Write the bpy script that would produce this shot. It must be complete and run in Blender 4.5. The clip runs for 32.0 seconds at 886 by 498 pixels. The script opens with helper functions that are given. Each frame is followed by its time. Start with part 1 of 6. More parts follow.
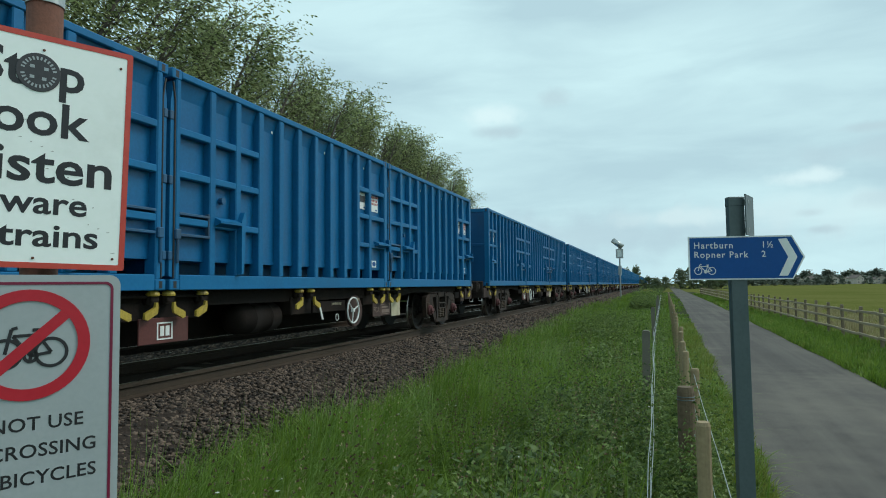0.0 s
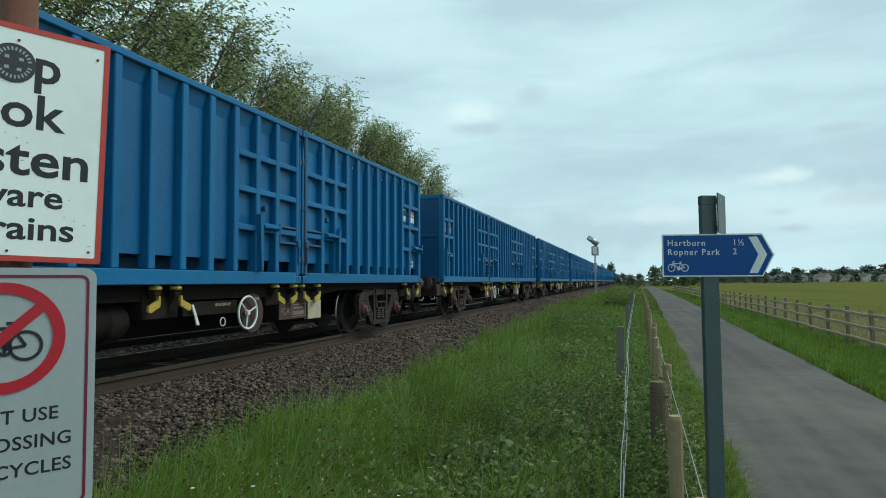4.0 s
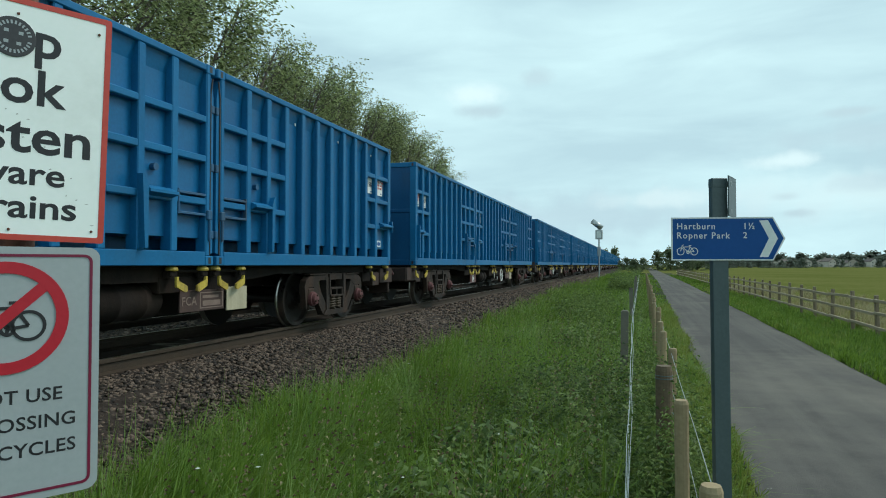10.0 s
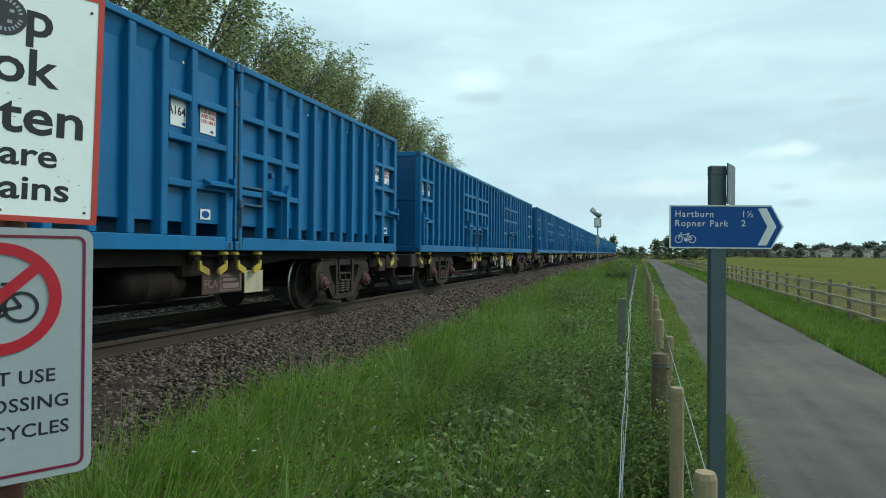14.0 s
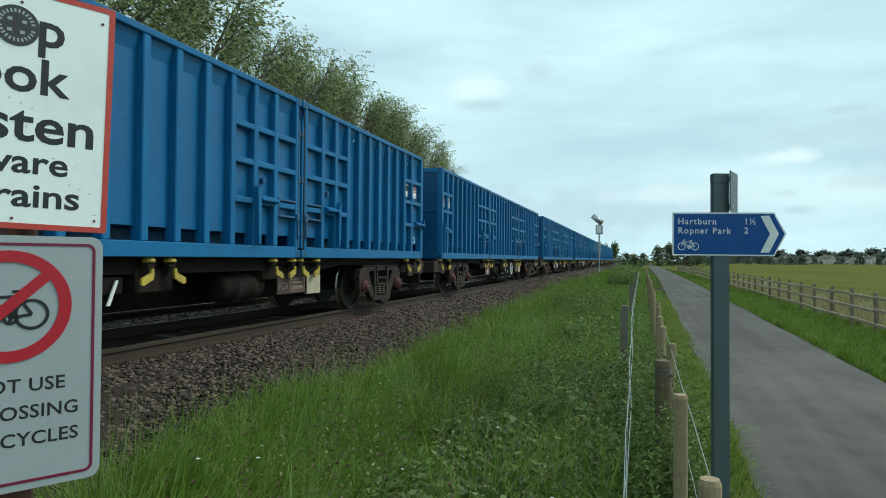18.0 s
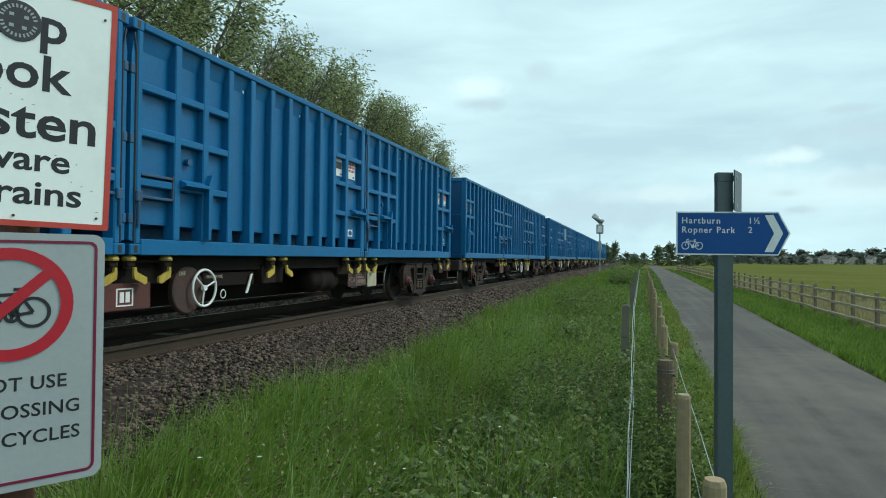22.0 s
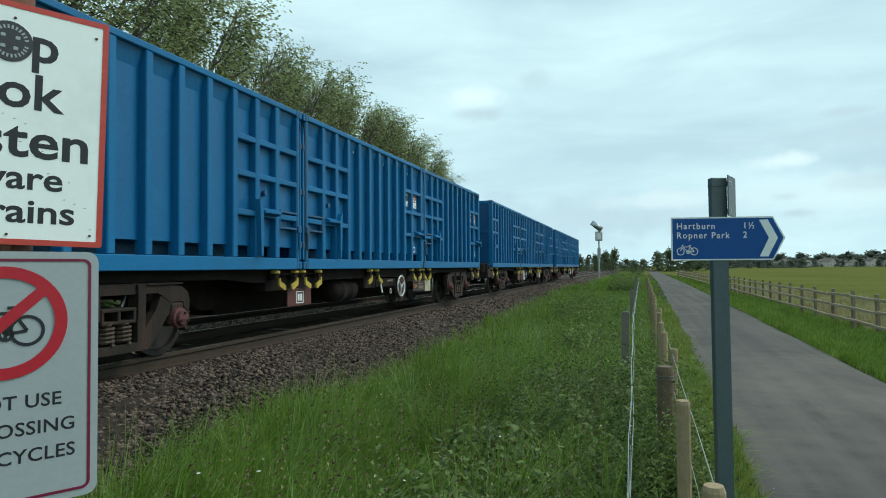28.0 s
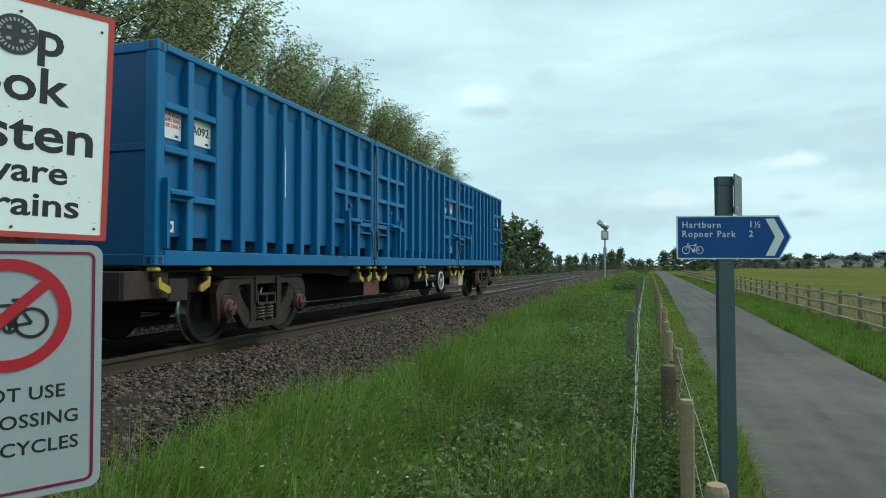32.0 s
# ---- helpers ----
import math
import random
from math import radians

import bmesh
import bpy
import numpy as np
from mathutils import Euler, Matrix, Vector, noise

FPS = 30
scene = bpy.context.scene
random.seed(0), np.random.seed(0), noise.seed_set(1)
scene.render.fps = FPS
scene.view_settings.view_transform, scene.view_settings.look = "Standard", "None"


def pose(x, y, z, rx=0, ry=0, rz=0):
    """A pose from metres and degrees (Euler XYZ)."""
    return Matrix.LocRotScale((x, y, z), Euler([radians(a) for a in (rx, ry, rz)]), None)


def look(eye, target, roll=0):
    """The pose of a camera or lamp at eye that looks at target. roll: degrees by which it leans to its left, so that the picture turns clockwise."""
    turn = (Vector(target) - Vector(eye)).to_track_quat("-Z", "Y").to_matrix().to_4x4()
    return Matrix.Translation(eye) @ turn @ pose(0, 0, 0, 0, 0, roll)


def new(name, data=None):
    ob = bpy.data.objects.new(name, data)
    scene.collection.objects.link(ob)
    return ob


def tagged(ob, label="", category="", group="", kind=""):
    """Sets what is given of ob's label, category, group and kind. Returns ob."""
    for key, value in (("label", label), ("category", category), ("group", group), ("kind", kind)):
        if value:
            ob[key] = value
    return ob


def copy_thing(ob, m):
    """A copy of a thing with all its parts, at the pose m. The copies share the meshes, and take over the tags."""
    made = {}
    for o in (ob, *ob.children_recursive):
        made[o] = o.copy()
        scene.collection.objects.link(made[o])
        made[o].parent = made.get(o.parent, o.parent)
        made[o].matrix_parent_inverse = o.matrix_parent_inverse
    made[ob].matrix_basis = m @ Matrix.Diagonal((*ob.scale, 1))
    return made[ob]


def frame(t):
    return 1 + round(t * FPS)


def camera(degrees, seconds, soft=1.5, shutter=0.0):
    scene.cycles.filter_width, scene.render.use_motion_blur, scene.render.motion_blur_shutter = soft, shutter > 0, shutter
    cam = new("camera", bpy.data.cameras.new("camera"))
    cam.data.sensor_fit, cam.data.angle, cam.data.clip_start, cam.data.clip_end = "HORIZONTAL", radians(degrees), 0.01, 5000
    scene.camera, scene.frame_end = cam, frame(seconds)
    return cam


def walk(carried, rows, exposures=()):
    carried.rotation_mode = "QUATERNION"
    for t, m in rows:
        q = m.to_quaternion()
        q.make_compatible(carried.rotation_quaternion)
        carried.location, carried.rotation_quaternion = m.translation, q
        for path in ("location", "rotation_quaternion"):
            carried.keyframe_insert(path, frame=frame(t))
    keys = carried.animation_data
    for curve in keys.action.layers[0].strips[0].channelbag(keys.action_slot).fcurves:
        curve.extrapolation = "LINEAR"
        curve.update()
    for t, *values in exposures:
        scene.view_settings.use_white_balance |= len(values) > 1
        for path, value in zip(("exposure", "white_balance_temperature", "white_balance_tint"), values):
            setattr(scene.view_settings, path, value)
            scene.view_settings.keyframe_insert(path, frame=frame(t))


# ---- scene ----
cam = camera(68.58, 32.0, soft=1.0)
# seconds, eye x, y, z in metres, then turn to the left, tilt up and lean to the right in degrees
PATH = [
    (0, 0.016, -0.017, 1.764, 18.889, 3.233, 0.583),
    (0.5, 0.017, -0.015, 1.763, 18.924, 3.021, 0.859),
    (1, 0.017, -0.013, 1.762, 18.997, 3.024, 1.081),
    (1.5, 0.017, -0.013, 1.760, 18.990, 3.131, 1.239),
    (2, 0.010, -0.020, 1.764, 18.857, 3.166, 0.868),
    (2.5, 0.013, -0.026, 1.764, 18.504, 3.199, 0.718),
    (3, 0.019, -0.033, 1.764, 17.597, 3.121, 0.583),
    (3.5, 0.016, -0.038, 1.762, 16.963, 3.089, 0.455),
    (5.5, 0.018, -0.017, 1.760, 16.970, 2.036, 0.115),
    (6, 0.018, -0.012, 1.757, 17.258, 2.247, 0.307),
    (6.5, 0.014, -0.013, 1.758, 17.543, 2.241, 0.365),
    (7, 0.009, -0.017, 1.760, 17.819, 2.244, 0.407),
    (7.5, 0.001, -0.023, 1.762, 18.039, 2.320, 0.416),
    (8, -0.003, -0.024, 1.761, 18.178, 2.365, 0.263),
    (8.5, -0.008, -0.024, 1.761, 17.995, 2.088, 0.204),
    (9, -0.010, -0.020, 1.760, 17.784, 1.849, -0.004),
    (9.5, -0.009, -0.012, 1.759, 17.501, 1.600, -0.046),
    (10, -0.006, -0.009, 1.758, 17.166, 1.376, -0.029),
    (10.5, 0.001, -0.011, 1.757, 16.811, 1.197, 0.003),
    (11, 0.002, -0.012, 1.758, 16.522, 0.987, -0.042),
    (11.5, -0.003, -0.003, 1.756, 16.399, 0.861, -0.108),
    (12, -0.004, -0.001, 1.754, 16.479, 0.688, -0.321),
    (12.5, -0.004, 0.003, 1.754, 16.464, 0.368, -0.701),
    (13, 0.004, 0.002, 1.755, 16.628, 0.090, -0.307),
    (13.5, 0.005, 0.003, 1.754, 16.833, 0.153, -0.419),
    (14, -0.003, 0.005, 1.752, 17.039, 0.232, -0.508),
    (14.5, -0.006, 0.002, 1.752, 17.231, 0.242, -0.565),
    (16.5, -0.007, -0.007, 1.752, 17.145, 0.200, -1.164),
    (17, -0.004, -0.013, 1.757, 17.105, 0.350, -0.503),
    (17.5, -0.004, -0.021, 1.754, 17.107, 0.677, -0.367),
    (18, -0.010, -0.014, 1.754, 17.173, 0.832, -0.488),
    (18.5, -0.016, -0.010, 1.752, 17.155, 0.837, -0.599),
    (19, -0.014, -0.007, 1.753, 17.088, 0.772, -0.720),
    (19.5, -0.011, -0.007, 1.753, 17.023, 0.753, -0.771),
    (20, -0.013, -0.003, 1.750, 17.026, 0.817, -0.740),
    (20.5, -0.019, -0.003, 1.751, 17.083, 0.736, -0.725),
    (21, -0.020, -0.006, 1.752, 17.141, 0.649, -0.758),
    (21.5, -0.020, -0.006, 1.753, 17.188, 0.621, -0.690),
    (22, -0.024, -0.005, 1.752, 17.206, 0.758, -0.615),
    (22.5, -0.020, -0.008, 1.753, 17.228, 0.947, -0.488),
    (23, -0.012, -0.012, 1.753, 17.215, 1.216, -0.377),
    (23.5, -0.009, -0.017, 1.754, 17.185, 1.457, -0.335),
    (24, -0.006, -0.024, 1.756, 17.110, 1.658, -0.160),
    (24.5, -0.015, -0.030, 1.756, 17.072, 1.692, -0.049),
    (25, -0.015, -0.032, 1.754, 16.966, 1.631, 0.203),
    (25.5, -0.008, -0.025, 1.756, 16.733, 1.601, 0.488),
    (27.5, 0.000, -0.007, 1.755, 16.681, 1.870, 0.488),
    (28, -0.006, -0.004, 1.754, 17.161, 1.631, 0.447),
    (28.5, -0.009, -0.007, 1.754, 17.500, 1.379, 0.350),
    (29, -0.004, -0.006, 1.754, 17.631, 1.097, 0.408),
    (29.5, -0.003, -0.006, 1.753, 17.593, 1.008, 0.354),
    (30, -0.006, -0.001, 1.752, 17.591, 1.192, 0.461),
    (30.5, -0.005, -0.000, 1.754, 17.656, 1.557, 0.389),
    (31, -0.004, 0.002, 1.752, 17.723, 1.841, 0.350),
    (31.5, -0.000, -0.000, 1.751, 17.736, 1.850, 0.370),
    (32, -0.001, 0.001, 1.749, 17.659, 1.440, -0.011),
]
walk(cam, [(t, pose(x, y, z, 90 + tilt, 0, turn) @ pose(0, 0, 0, 0, 0, -lean)) for t, x, y, z, turn, tilt, lean in PATH],
     exposures=[(0, -0.14), (3.5, -0.14), (6, -0.08), (10, -0.03), (13, 0.02), (32, 0.02)])

# ---- world and sun: bright broken overcast ----
SUN_UP, SUN_ROUND = radians(46), radians(58)
world = bpy.data.worlds.new("sky")
scene.world = world
world.use_nodes = True
wn, wl = world.node_tree.nodes, world.node_tree.links
wn.clear()


def wnode(kind, **values):
    n = wn.new(kind)
    for k, v in values.items():
        n.inputs[k].default_value = v
    return n


sky = wn.new("ShaderNodeTexSky")
sky.sky_type, sky.sun_disc = "NISHITA", False
sky.sun_elevation, sky.sun_rotation = SUN_UP, SUN_ROUND
sky.air_density, sky.dust_density, sky.ozone_density = 1.0, 2.0, 1.0
coord = wn.new("ShaderNodeTexCoord")
stretch = wn.new("ShaderNodeMapping")
stretch.inputs["Scale"].default_value = (1.0, 1.0, 4.2)
stretch.inputs["Location"].default_value = (0.35, 0.1, 0.2)
wl.new(coord.outputs["Generated"], stretch.inputs["Vector"])
cl = wnode("ShaderNodeTexNoise", Scale=1.9, Detail=7.0, Roughness=0.52, Distortion=0.35)
wl.new(stretch.outputs["Vector"], cl.inputs["Vector"])
shade = wnode("ShaderNodeTexNoise", Scale=3.2, Detail=6.0, Roughness=0.5, Distortion=0.3)
wl.new(stretch.outputs["Vector"], shade.inputs["Vector"])
cover = wn.new("ShaderNodeMapRange")
cover.inputs["From Min"].default_value, cover.inputs["From Max"].default_value = 0.05, 0.38
wl.new(cl.outputs["Fac"], cover.inputs["Value"])
tone = wn.new("ShaderNodeValToRGB")
tone.color_ramp.elements[0].position, tone.color_ramp.elements[0].color = 0.34, (5.2, 7.5, 8.3, 1)
tone.color_ramp.elements[1].position, tone.color_ramp.elements[1].color = 0.64, (6.75, 9.55, 10.05, 1)
wl.new(shade.outputs["Fac"], tone.inputs["Fac"])
mixsky = wn.new("ShaderNodeMix")
mixsky.data_type = "RGBA"
wl.new(cover.outputs["Result"], mixsky.inputs["Factor"])
wl.new(sky.outputs["Color"], mixsky.inputs[6])
wl.new(tone.outputs["Color"], mixsky.inputs[7])
bg = wnode("ShaderNodeBackground", Strength=0.1)


def cloud(colour_in, way, size, tone_value, amount):
    """One soft cloud in the direction way, ragged by noise."""
    sub_ = wn.new("ShaderNodeVectorMath")
    sub_.operation = "SUBTRACT"
    sub_.inputs[1].default_value = Vector(way).normalized()
    wl.new(coord.outputs["Generated"], sub_.inputs[0])
    div = wn.new("ShaderNodeVectorMath")
    div.operation = "DIVIDE"
    div.inputs[1].default_value = [c * 1.55 for c in size]
    wl.new(sub_.outputs[0], div.inputs[0])
    length = wn.new("ShaderNodeVectorMath")
    length.operation = "LENGTH"
    wl.new(div.outputs[0], length.inputs[0])
    rag = wnode("ShaderNodeTexNoise", Scale=24.0, Detail=5.0, Roughness=0.55)
    wl.new(coord.outputs["Generated"], rag.inputs["Vector"])
    ad = wn.new("ShaderNodeMath")
    ad.operation = "MULTIPLY_ADD"
    ad.inputs[1].default_value = 1.3
    wl.new(rag.outputs["Fac"], ad.inputs[0])
    wl.new(length.outputs["Value"], ad.inputs[2])
    mr = wn.new("ShaderNodeMapRange")
    mr.interpolation_type = "SMOOTHSTEP"
    mr.inputs["From Min"].default_value, mr.inputs["From Max"].default_value = 1.6, 0.75
    mr.inputs["To Max"].default_value = amount
    wl.new(ad.outputs[0], mr.inputs["Value"])
    mx = wn.new("ShaderNodeMix")
    mx.data_type = "RGBA"
    mx.inputs[7].default_value = (*tone_value, 1)
    wl.new(mr.outputs["Result"], mx.inputs["Factor"])
    wl.new(colour_in, mx.inputs[6])
    return mx.outputs[2]


col = mixsky.outputs[2]
for way, size, tone_value, amount in (
        ((-0.10, 0.97, 0.07), (0.30, 0.3, 0.035), (5.0, 6.7, 7.6), 0.55),
        ((0.30, 0.95, 0.17), (0.16, 0.2, 0.018), (5.3, 7.2, 8.0), 0.6),
        ((0.27, 0.96, 0.085), (0.2, 0.2, 0.028), (7.6, 9.9, 10.2), 0.35),
        ((-0.243, 0.937, 0.255), (0.042, 0.2, 0.017), (8.0, 10.3, 10.6), 0.9),
        ((-0.228, 0.946, 0.23), (0.04, 0.2, 0.0095), (5.4, 7.2, 7.9), 0.8),
        ((-0.147, 0.95, 0.276), (0.025, 0.2, 0.012), (5.5, 7.3, 8.0), 0.6),
        ((0.185, 0.978, 0.093), (0.018, 0.2, 0.006), (5.3, 7.0, 7.7), 0.75),
        ((0.196, 0.978, 0.07), (0.018, 0.2, 0.006), (5.3, 7.0, 7.7), 0.7),
        ((0.283, 0.954, 0.106), (0.045, 0.2, 0.011), (5.2, 7.0, 7.8), 0.7),
        ((0.181, 0.974, 0.14), (0.045, 0.2, 0.01), (8.0, 10.2, 10.5), 0.85),
        ((0.255, 0.947, 0.197), (0.04, 0.2, 0.007), (5.4, 7.1, 7.8), 0.6),
        ((0.20, 0.96, 0.10), (0.12, 0.2, 0.022), (7.6, 9.9, 10.2), 0.35),
        ((0.02, 0.99, 0.095), (0.08, 0.2, 0.012), (7.8, 9.8, 10.1), 0.6)):
    col = cloud(col, way, size, tone_value, amount)
wl.new(col, bg.inputs["Color"])
wo = wn.new("ShaderNodeOutputWorld")
wl.new(bg.outputs["Background"], wo.inputs["Surface"])

sun_data = bpy.data.lights.new("sun", "SUN")
sun_data.energy, sun_data.angle, sun_data.color = 1.9, radians(20), (1.0, 0.96, 0.9)
sun = new("sun", sun_data)
sun.matrix_world = look((48, 30, 58), (0, 0, 0))

# ---- materials ----


def material(name, a, b, rough=0.7, metal=0.0, scale=6.0, fine=60.0, bump=0.15, dirt=None, dirt_amount=0.0, spread=0.0,
             island=0.0, space="Object", spec=0.5):
    """Two tones mixed by broad noise and fine grain, with dirt, bump and a change of tone from piece to piece."""
    m = bpy.data.materials.new(name)
    m.use_nodes = True
    n, l = m.node_tree.nodes, m.node_tree.links
    s = n["Principled BSDF"]
    s.inputs["Metallic"].default_value = metal
    s.inputs["Specular IOR Level"].default_value = spec
    c = n.new("ShaderNodeTexCoord")
    big = n.new("ShaderNodeTexNoise")
    big.inputs["Scale"].default_value, big.inputs["Detail"].default_value = scale, 5.0
    small = n.new("ShaderNodeTexNoise")
    small.inputs["Scale"].default_value, small.inputs["Detail"].default_value = fine, 4.0
    for t in (big, small):
        l.new(c.outputs[space], t.inputs["Vector"])
    add = n.new("ShaderNodeMath")
    add.operation = "ADD"
    l.new(big.outputs["Fac"], add.inputs[0])
    l.new(small.outputs["Fac"], add.inputs[1])
    last = add
    if spread or island:
        r = n.new("ShaderNodeNewGeometry" if island else "ShaderNodeObjectInfo")
        mul = n.new("ShaderNodeMath")
        mul.operation = "MULTIPLY_ADD"
        mul.inputs[1].default_value, mul.inputs[2].default_value = (island or spread), -(island or spread) / 2
        l.new(r.outputs["Random Per Island" if island else "Random"], mul.inputs[0])
        last = n.new("ShaderNodeMath")
        l.new(add.outputs[0], last.inputs[0])
        l.new(mul.outputs[0], last.inputs[1])
    rng = n.new("ShaderNodeMapRange")
    rng.inputs["From Min"].default_value, rng.inputs["From Max"].default_value = 0.6, 1.4
    l.new(last.outputs[0], rng.inputs["Value"])
    mix = n.new("ShaderNodeMix")
    mix.data_type = "RGBA"
    mix.inputs[6].default_value, mix.inputs[7].default_value = (*a, 1), (*b, 1)
    l.new(rng.outputs["Result"], mix.inputs["Factor"])
    out = mix.outputs[2]
    if dirt:
        st = n.new("ShaderNodeTexNoise")
        st.inputs["Scale"].default_value, st.inputs["Detail"].default_value, st.inputs["Roughness"].default_value = scale * 0.6, 8.0, 0.65
        mp = n.new("ShaderNodeMapping")
        mp.inputs["Scale"].default_value = (1, 1, 0.35)
        mp.inputs["Location"].default_value = (3.1, 1.7, 0.4)
        l.new(c.outputs[space], mp.inputs["Vector"])
        l.new(mp.outputs["Vector"], st.inputs["Vector"])
        dr = n.new("ShaderNodeMapRange")
        dr.inputs["From Min"].default_value, dr.inputs["From Max"].default_value, dr.inputs["To Max"].default_value = 0.5, 0.72, dirt_amount
        l.new(st.outputs["Fac"], dr.inputs["Value"])
        mix2 = n.new("ShaderNodeMix")
        mix2.data_type = "RGBA"
        mix2.inputs[7].default_value = (*dirt, 1)
        l.new(dr.outputs["Result"], mix2.inputs["Factor"])
        l.new(out, mix2.inputs[6])
        out = mix2.outputs[2]
    l.new(out, s.inputs["Base Color"])
    rr = n.new("ShaderNodeMapRange")
    rr.inputs["To Min"].default_value, rr.inputs["To Max"].default_value = max(0.05, rough - 0.12), min(1, rough + 0.12)
    l.new(big.outputs["Fac"], rr.inputs["Value"])
    l.new(rr.outputs["Result"], s.inputs["Roughness"])
    if bump:
        bp = n.new("ShaderNodeBump")
        bp.inputs["Strength"].default_value, bp.inputs["Distance"].default_value = bump, 0.01
        l.new(small.outputs["Fac"], bp.inputs["Height"])
        l.new(bp.outputs["Normal"], s.inputs["Normal"])
    return m


def leafy(name, a, b, through_light=0.35, rough=0.55, scale=0.6, vary=0.7):
    """Leaf or blade: tone from piece to piece and in broad drifts, and some light through it."""
    m = material(name, a, b, rough, 0, scale, 9.0, 0.0, island=vary, spec=0.35)
    n, l = m.node_tree.nodes, m.node_tree.links
    s = n["Principled BSDF"]
    tr = n.new("ShaderNodeBsdfTranslucent")
    src = s.inputs["Base Color"].links[0].from_socket
    l.new(src, tr.inputs["Color"])
    ms = n.new("ShaderNodeMixShader")
    ms.inputs["Fac"].default_value = through_light
    l.new(s.outputs[0], ms.inputs[1])
    l.new(tr.outputs[0], ms.inputs[2])
    l.new(ms.outputs[0], n["Material Output"].inputs["Surface"])
    return m


BLUE = material("blue_paint", (0.003, 0.09, 0.222), (0.006, 0.128, 0.3), 0.34, 0, 2.0, 30, 0.05, dirt=(0.012, 0.07, 0.14), dirt_amount=0.3, spread=0.55, spec=0.32)
BLUE_RAIL = material("blue_rail_paint", (0.004, 0.115, 0.27), (0.008, 0.15, 0.335), 0.5, 0, 2.0, 30, 0.05, dirt=(0.028, 0.075, 0.11), dirt_amount=0.3, spread=0.5, spec=0.22)
# container ends: base blue darkened for their shaded side, with soiling over it
BLUE_END = material("shaded_soiled_blue_paint", (0.002, 0.058, 0.16), (0.004, 0.085, 0.215), 0.5, 0, 2.0, 30, 0.06, dirt=(0.02, 0.045, 0.07), dirt_amount=0.5, spec=0.3)
BLUE_DARK = material("grimy_blue_paint", (0.01, 0.075, 0.165), (0.016, 0.105, 0.22), 0.6, 0, 3.0, 30, 0.1, dirt=(0.03, 0.03, 0.03), dirt_amount=0.6)
# FRAME and CAST: grimy steel, darkened further for the shade under the containers
FRAME = material("shaded_grimy_brown_steel", (0.0045, 0.0032, 0.0025), (0.016, 0.0105, 0.0078), 0.9, 0.1, 3.0, 40, 0.25, dirt=(0.045, 0.028, 0.018), dirt_amount=0.45, spec=0.3)
CAST = material("shaded_dusty_cast_steel", (0.007, 0.0047, 0.0034), (0.028, 0.019, 0.0132), 0.88, 0.1, 5.0, 34, 0.6, dirt=(0.075, 0.036, 0.02), dirt_amount=0.6)
MAROON = material("maroon_paint", (0.07, 0.017, 0.014), (0.12, 0.032, 0.026), 0.6, 0, 4, 40, 0.1, dirt=(0.05, 0.03, 0.025), dirt_amount=0.6)
SOOT = material("sooty_brown_steel", (0.014, 0.009, 0.007), (0.05, 0.028, 0.022), 0.8, 0.1, 4, 40, 0.2, dirt=(0.09, 0.04, 0.03), dirt_amount=0.5)
BROWN = material("brown_primer_paint", (0.04, 0.021, 0.017), (0.08, 0.045, 0.037), 0.8, 0, 4, 40, 0.15, dirt=(0.025, 0.018, 0.015), dirt_amount=0.6)
TAN = material("faded_tan_lettering", (0.14, 0.095, 0.075), (0.22, 0.16, 0.13), 0.7, 0, 8, 60, 0.0)
PLUM = material("plum_sign_film", (0.16, 0.006, 0.035), (0.2, 0.01, 0.045), 0.4, 0, 5, 60, 0.02)
CAP = material("faded_red_casting", (0.06, 0.016, 0.017), (0.13, 0.042, 0.042), 0.7, 0, 9, 60, 0.2)
SPRING = material("rusty_spring_steel", (0.035, 0.025, 0.016), (0.085, 0.06, 0.038), 0.8, 0.1, 9, 60, 0.2)
# wheel steel also holds the under-wagon shade in its colour
TYRE = material("shaded_worn_wheel_steel", (0.008, 0.0062, 0.005), (0.022, 0.0165, 0.013), 0.6, 0.3, 5, 60, 0.1)
BRIGHT = material("bright_steel", (0.32, 0.3, 0.28), (0.45, 0.43, 0.4), 0.3, 1.0, 5, 60, 0.05)
YELLOW = material("yellow_paint", (0.3, 0.21, 0.02), (0.55, 0.41, 0.06), 0.55, 0, 12, 60, 0.15, dirt=(0.12, 0.085, 0.045), dirt_amount=0.9, spread=0.4)
CREAM = material("cream_board_paint", (0.38, 0.345, 0.235), (0.5, 0.46, 0.32), 0.6, 0, 8, 50, 0.05, dirt=(0.25, 0.2, 0.13), dirt_amount=0.6)
WHITE = material("white_paint", (0.66, 0.68, 0.66), (0.78, 0.8, 0.78), 0.45, 0, 5, 50, 0.04, dirt=(0.45, 0.46, 0.42), dirt_amount=0.4)
SIGN_WHITE = material("white_sign_enamel", (0.88, 0.94, 0.9), (0.93, 0.975, 0.945), 0.35, 0, 3, 60, 0.02, dirt=(0.5, 0.53, 0.48), dirt_amount=0.4)
SIGN_GREY = material("grey_reflective_sheet", (0.33, 0.37, 0.38), (0.385, 0.42, 0.43), 0.4, 0, 3, 60, 0.02, dirt=(0.36, 0.4, 0.4), dirt_amount=0.4)
RED = material("red_sign_paint", (0.48, 0.045, 0.03), (0.58, 0.07, 0.045), 0.4, 0, 5, 60, 0.02)
CRIMSON = material("crimson_sign_film", (0.42, 0.008, 0.022), (0.5, 0.014, 0.03), 0.4, 0, 5, 60, 0.02)
BLACK = material("black_lettering", (0.013, 0.013, 0.016), (0.022, 0.022, 0.026), 0.45, 0, 5, 60, 0.0)
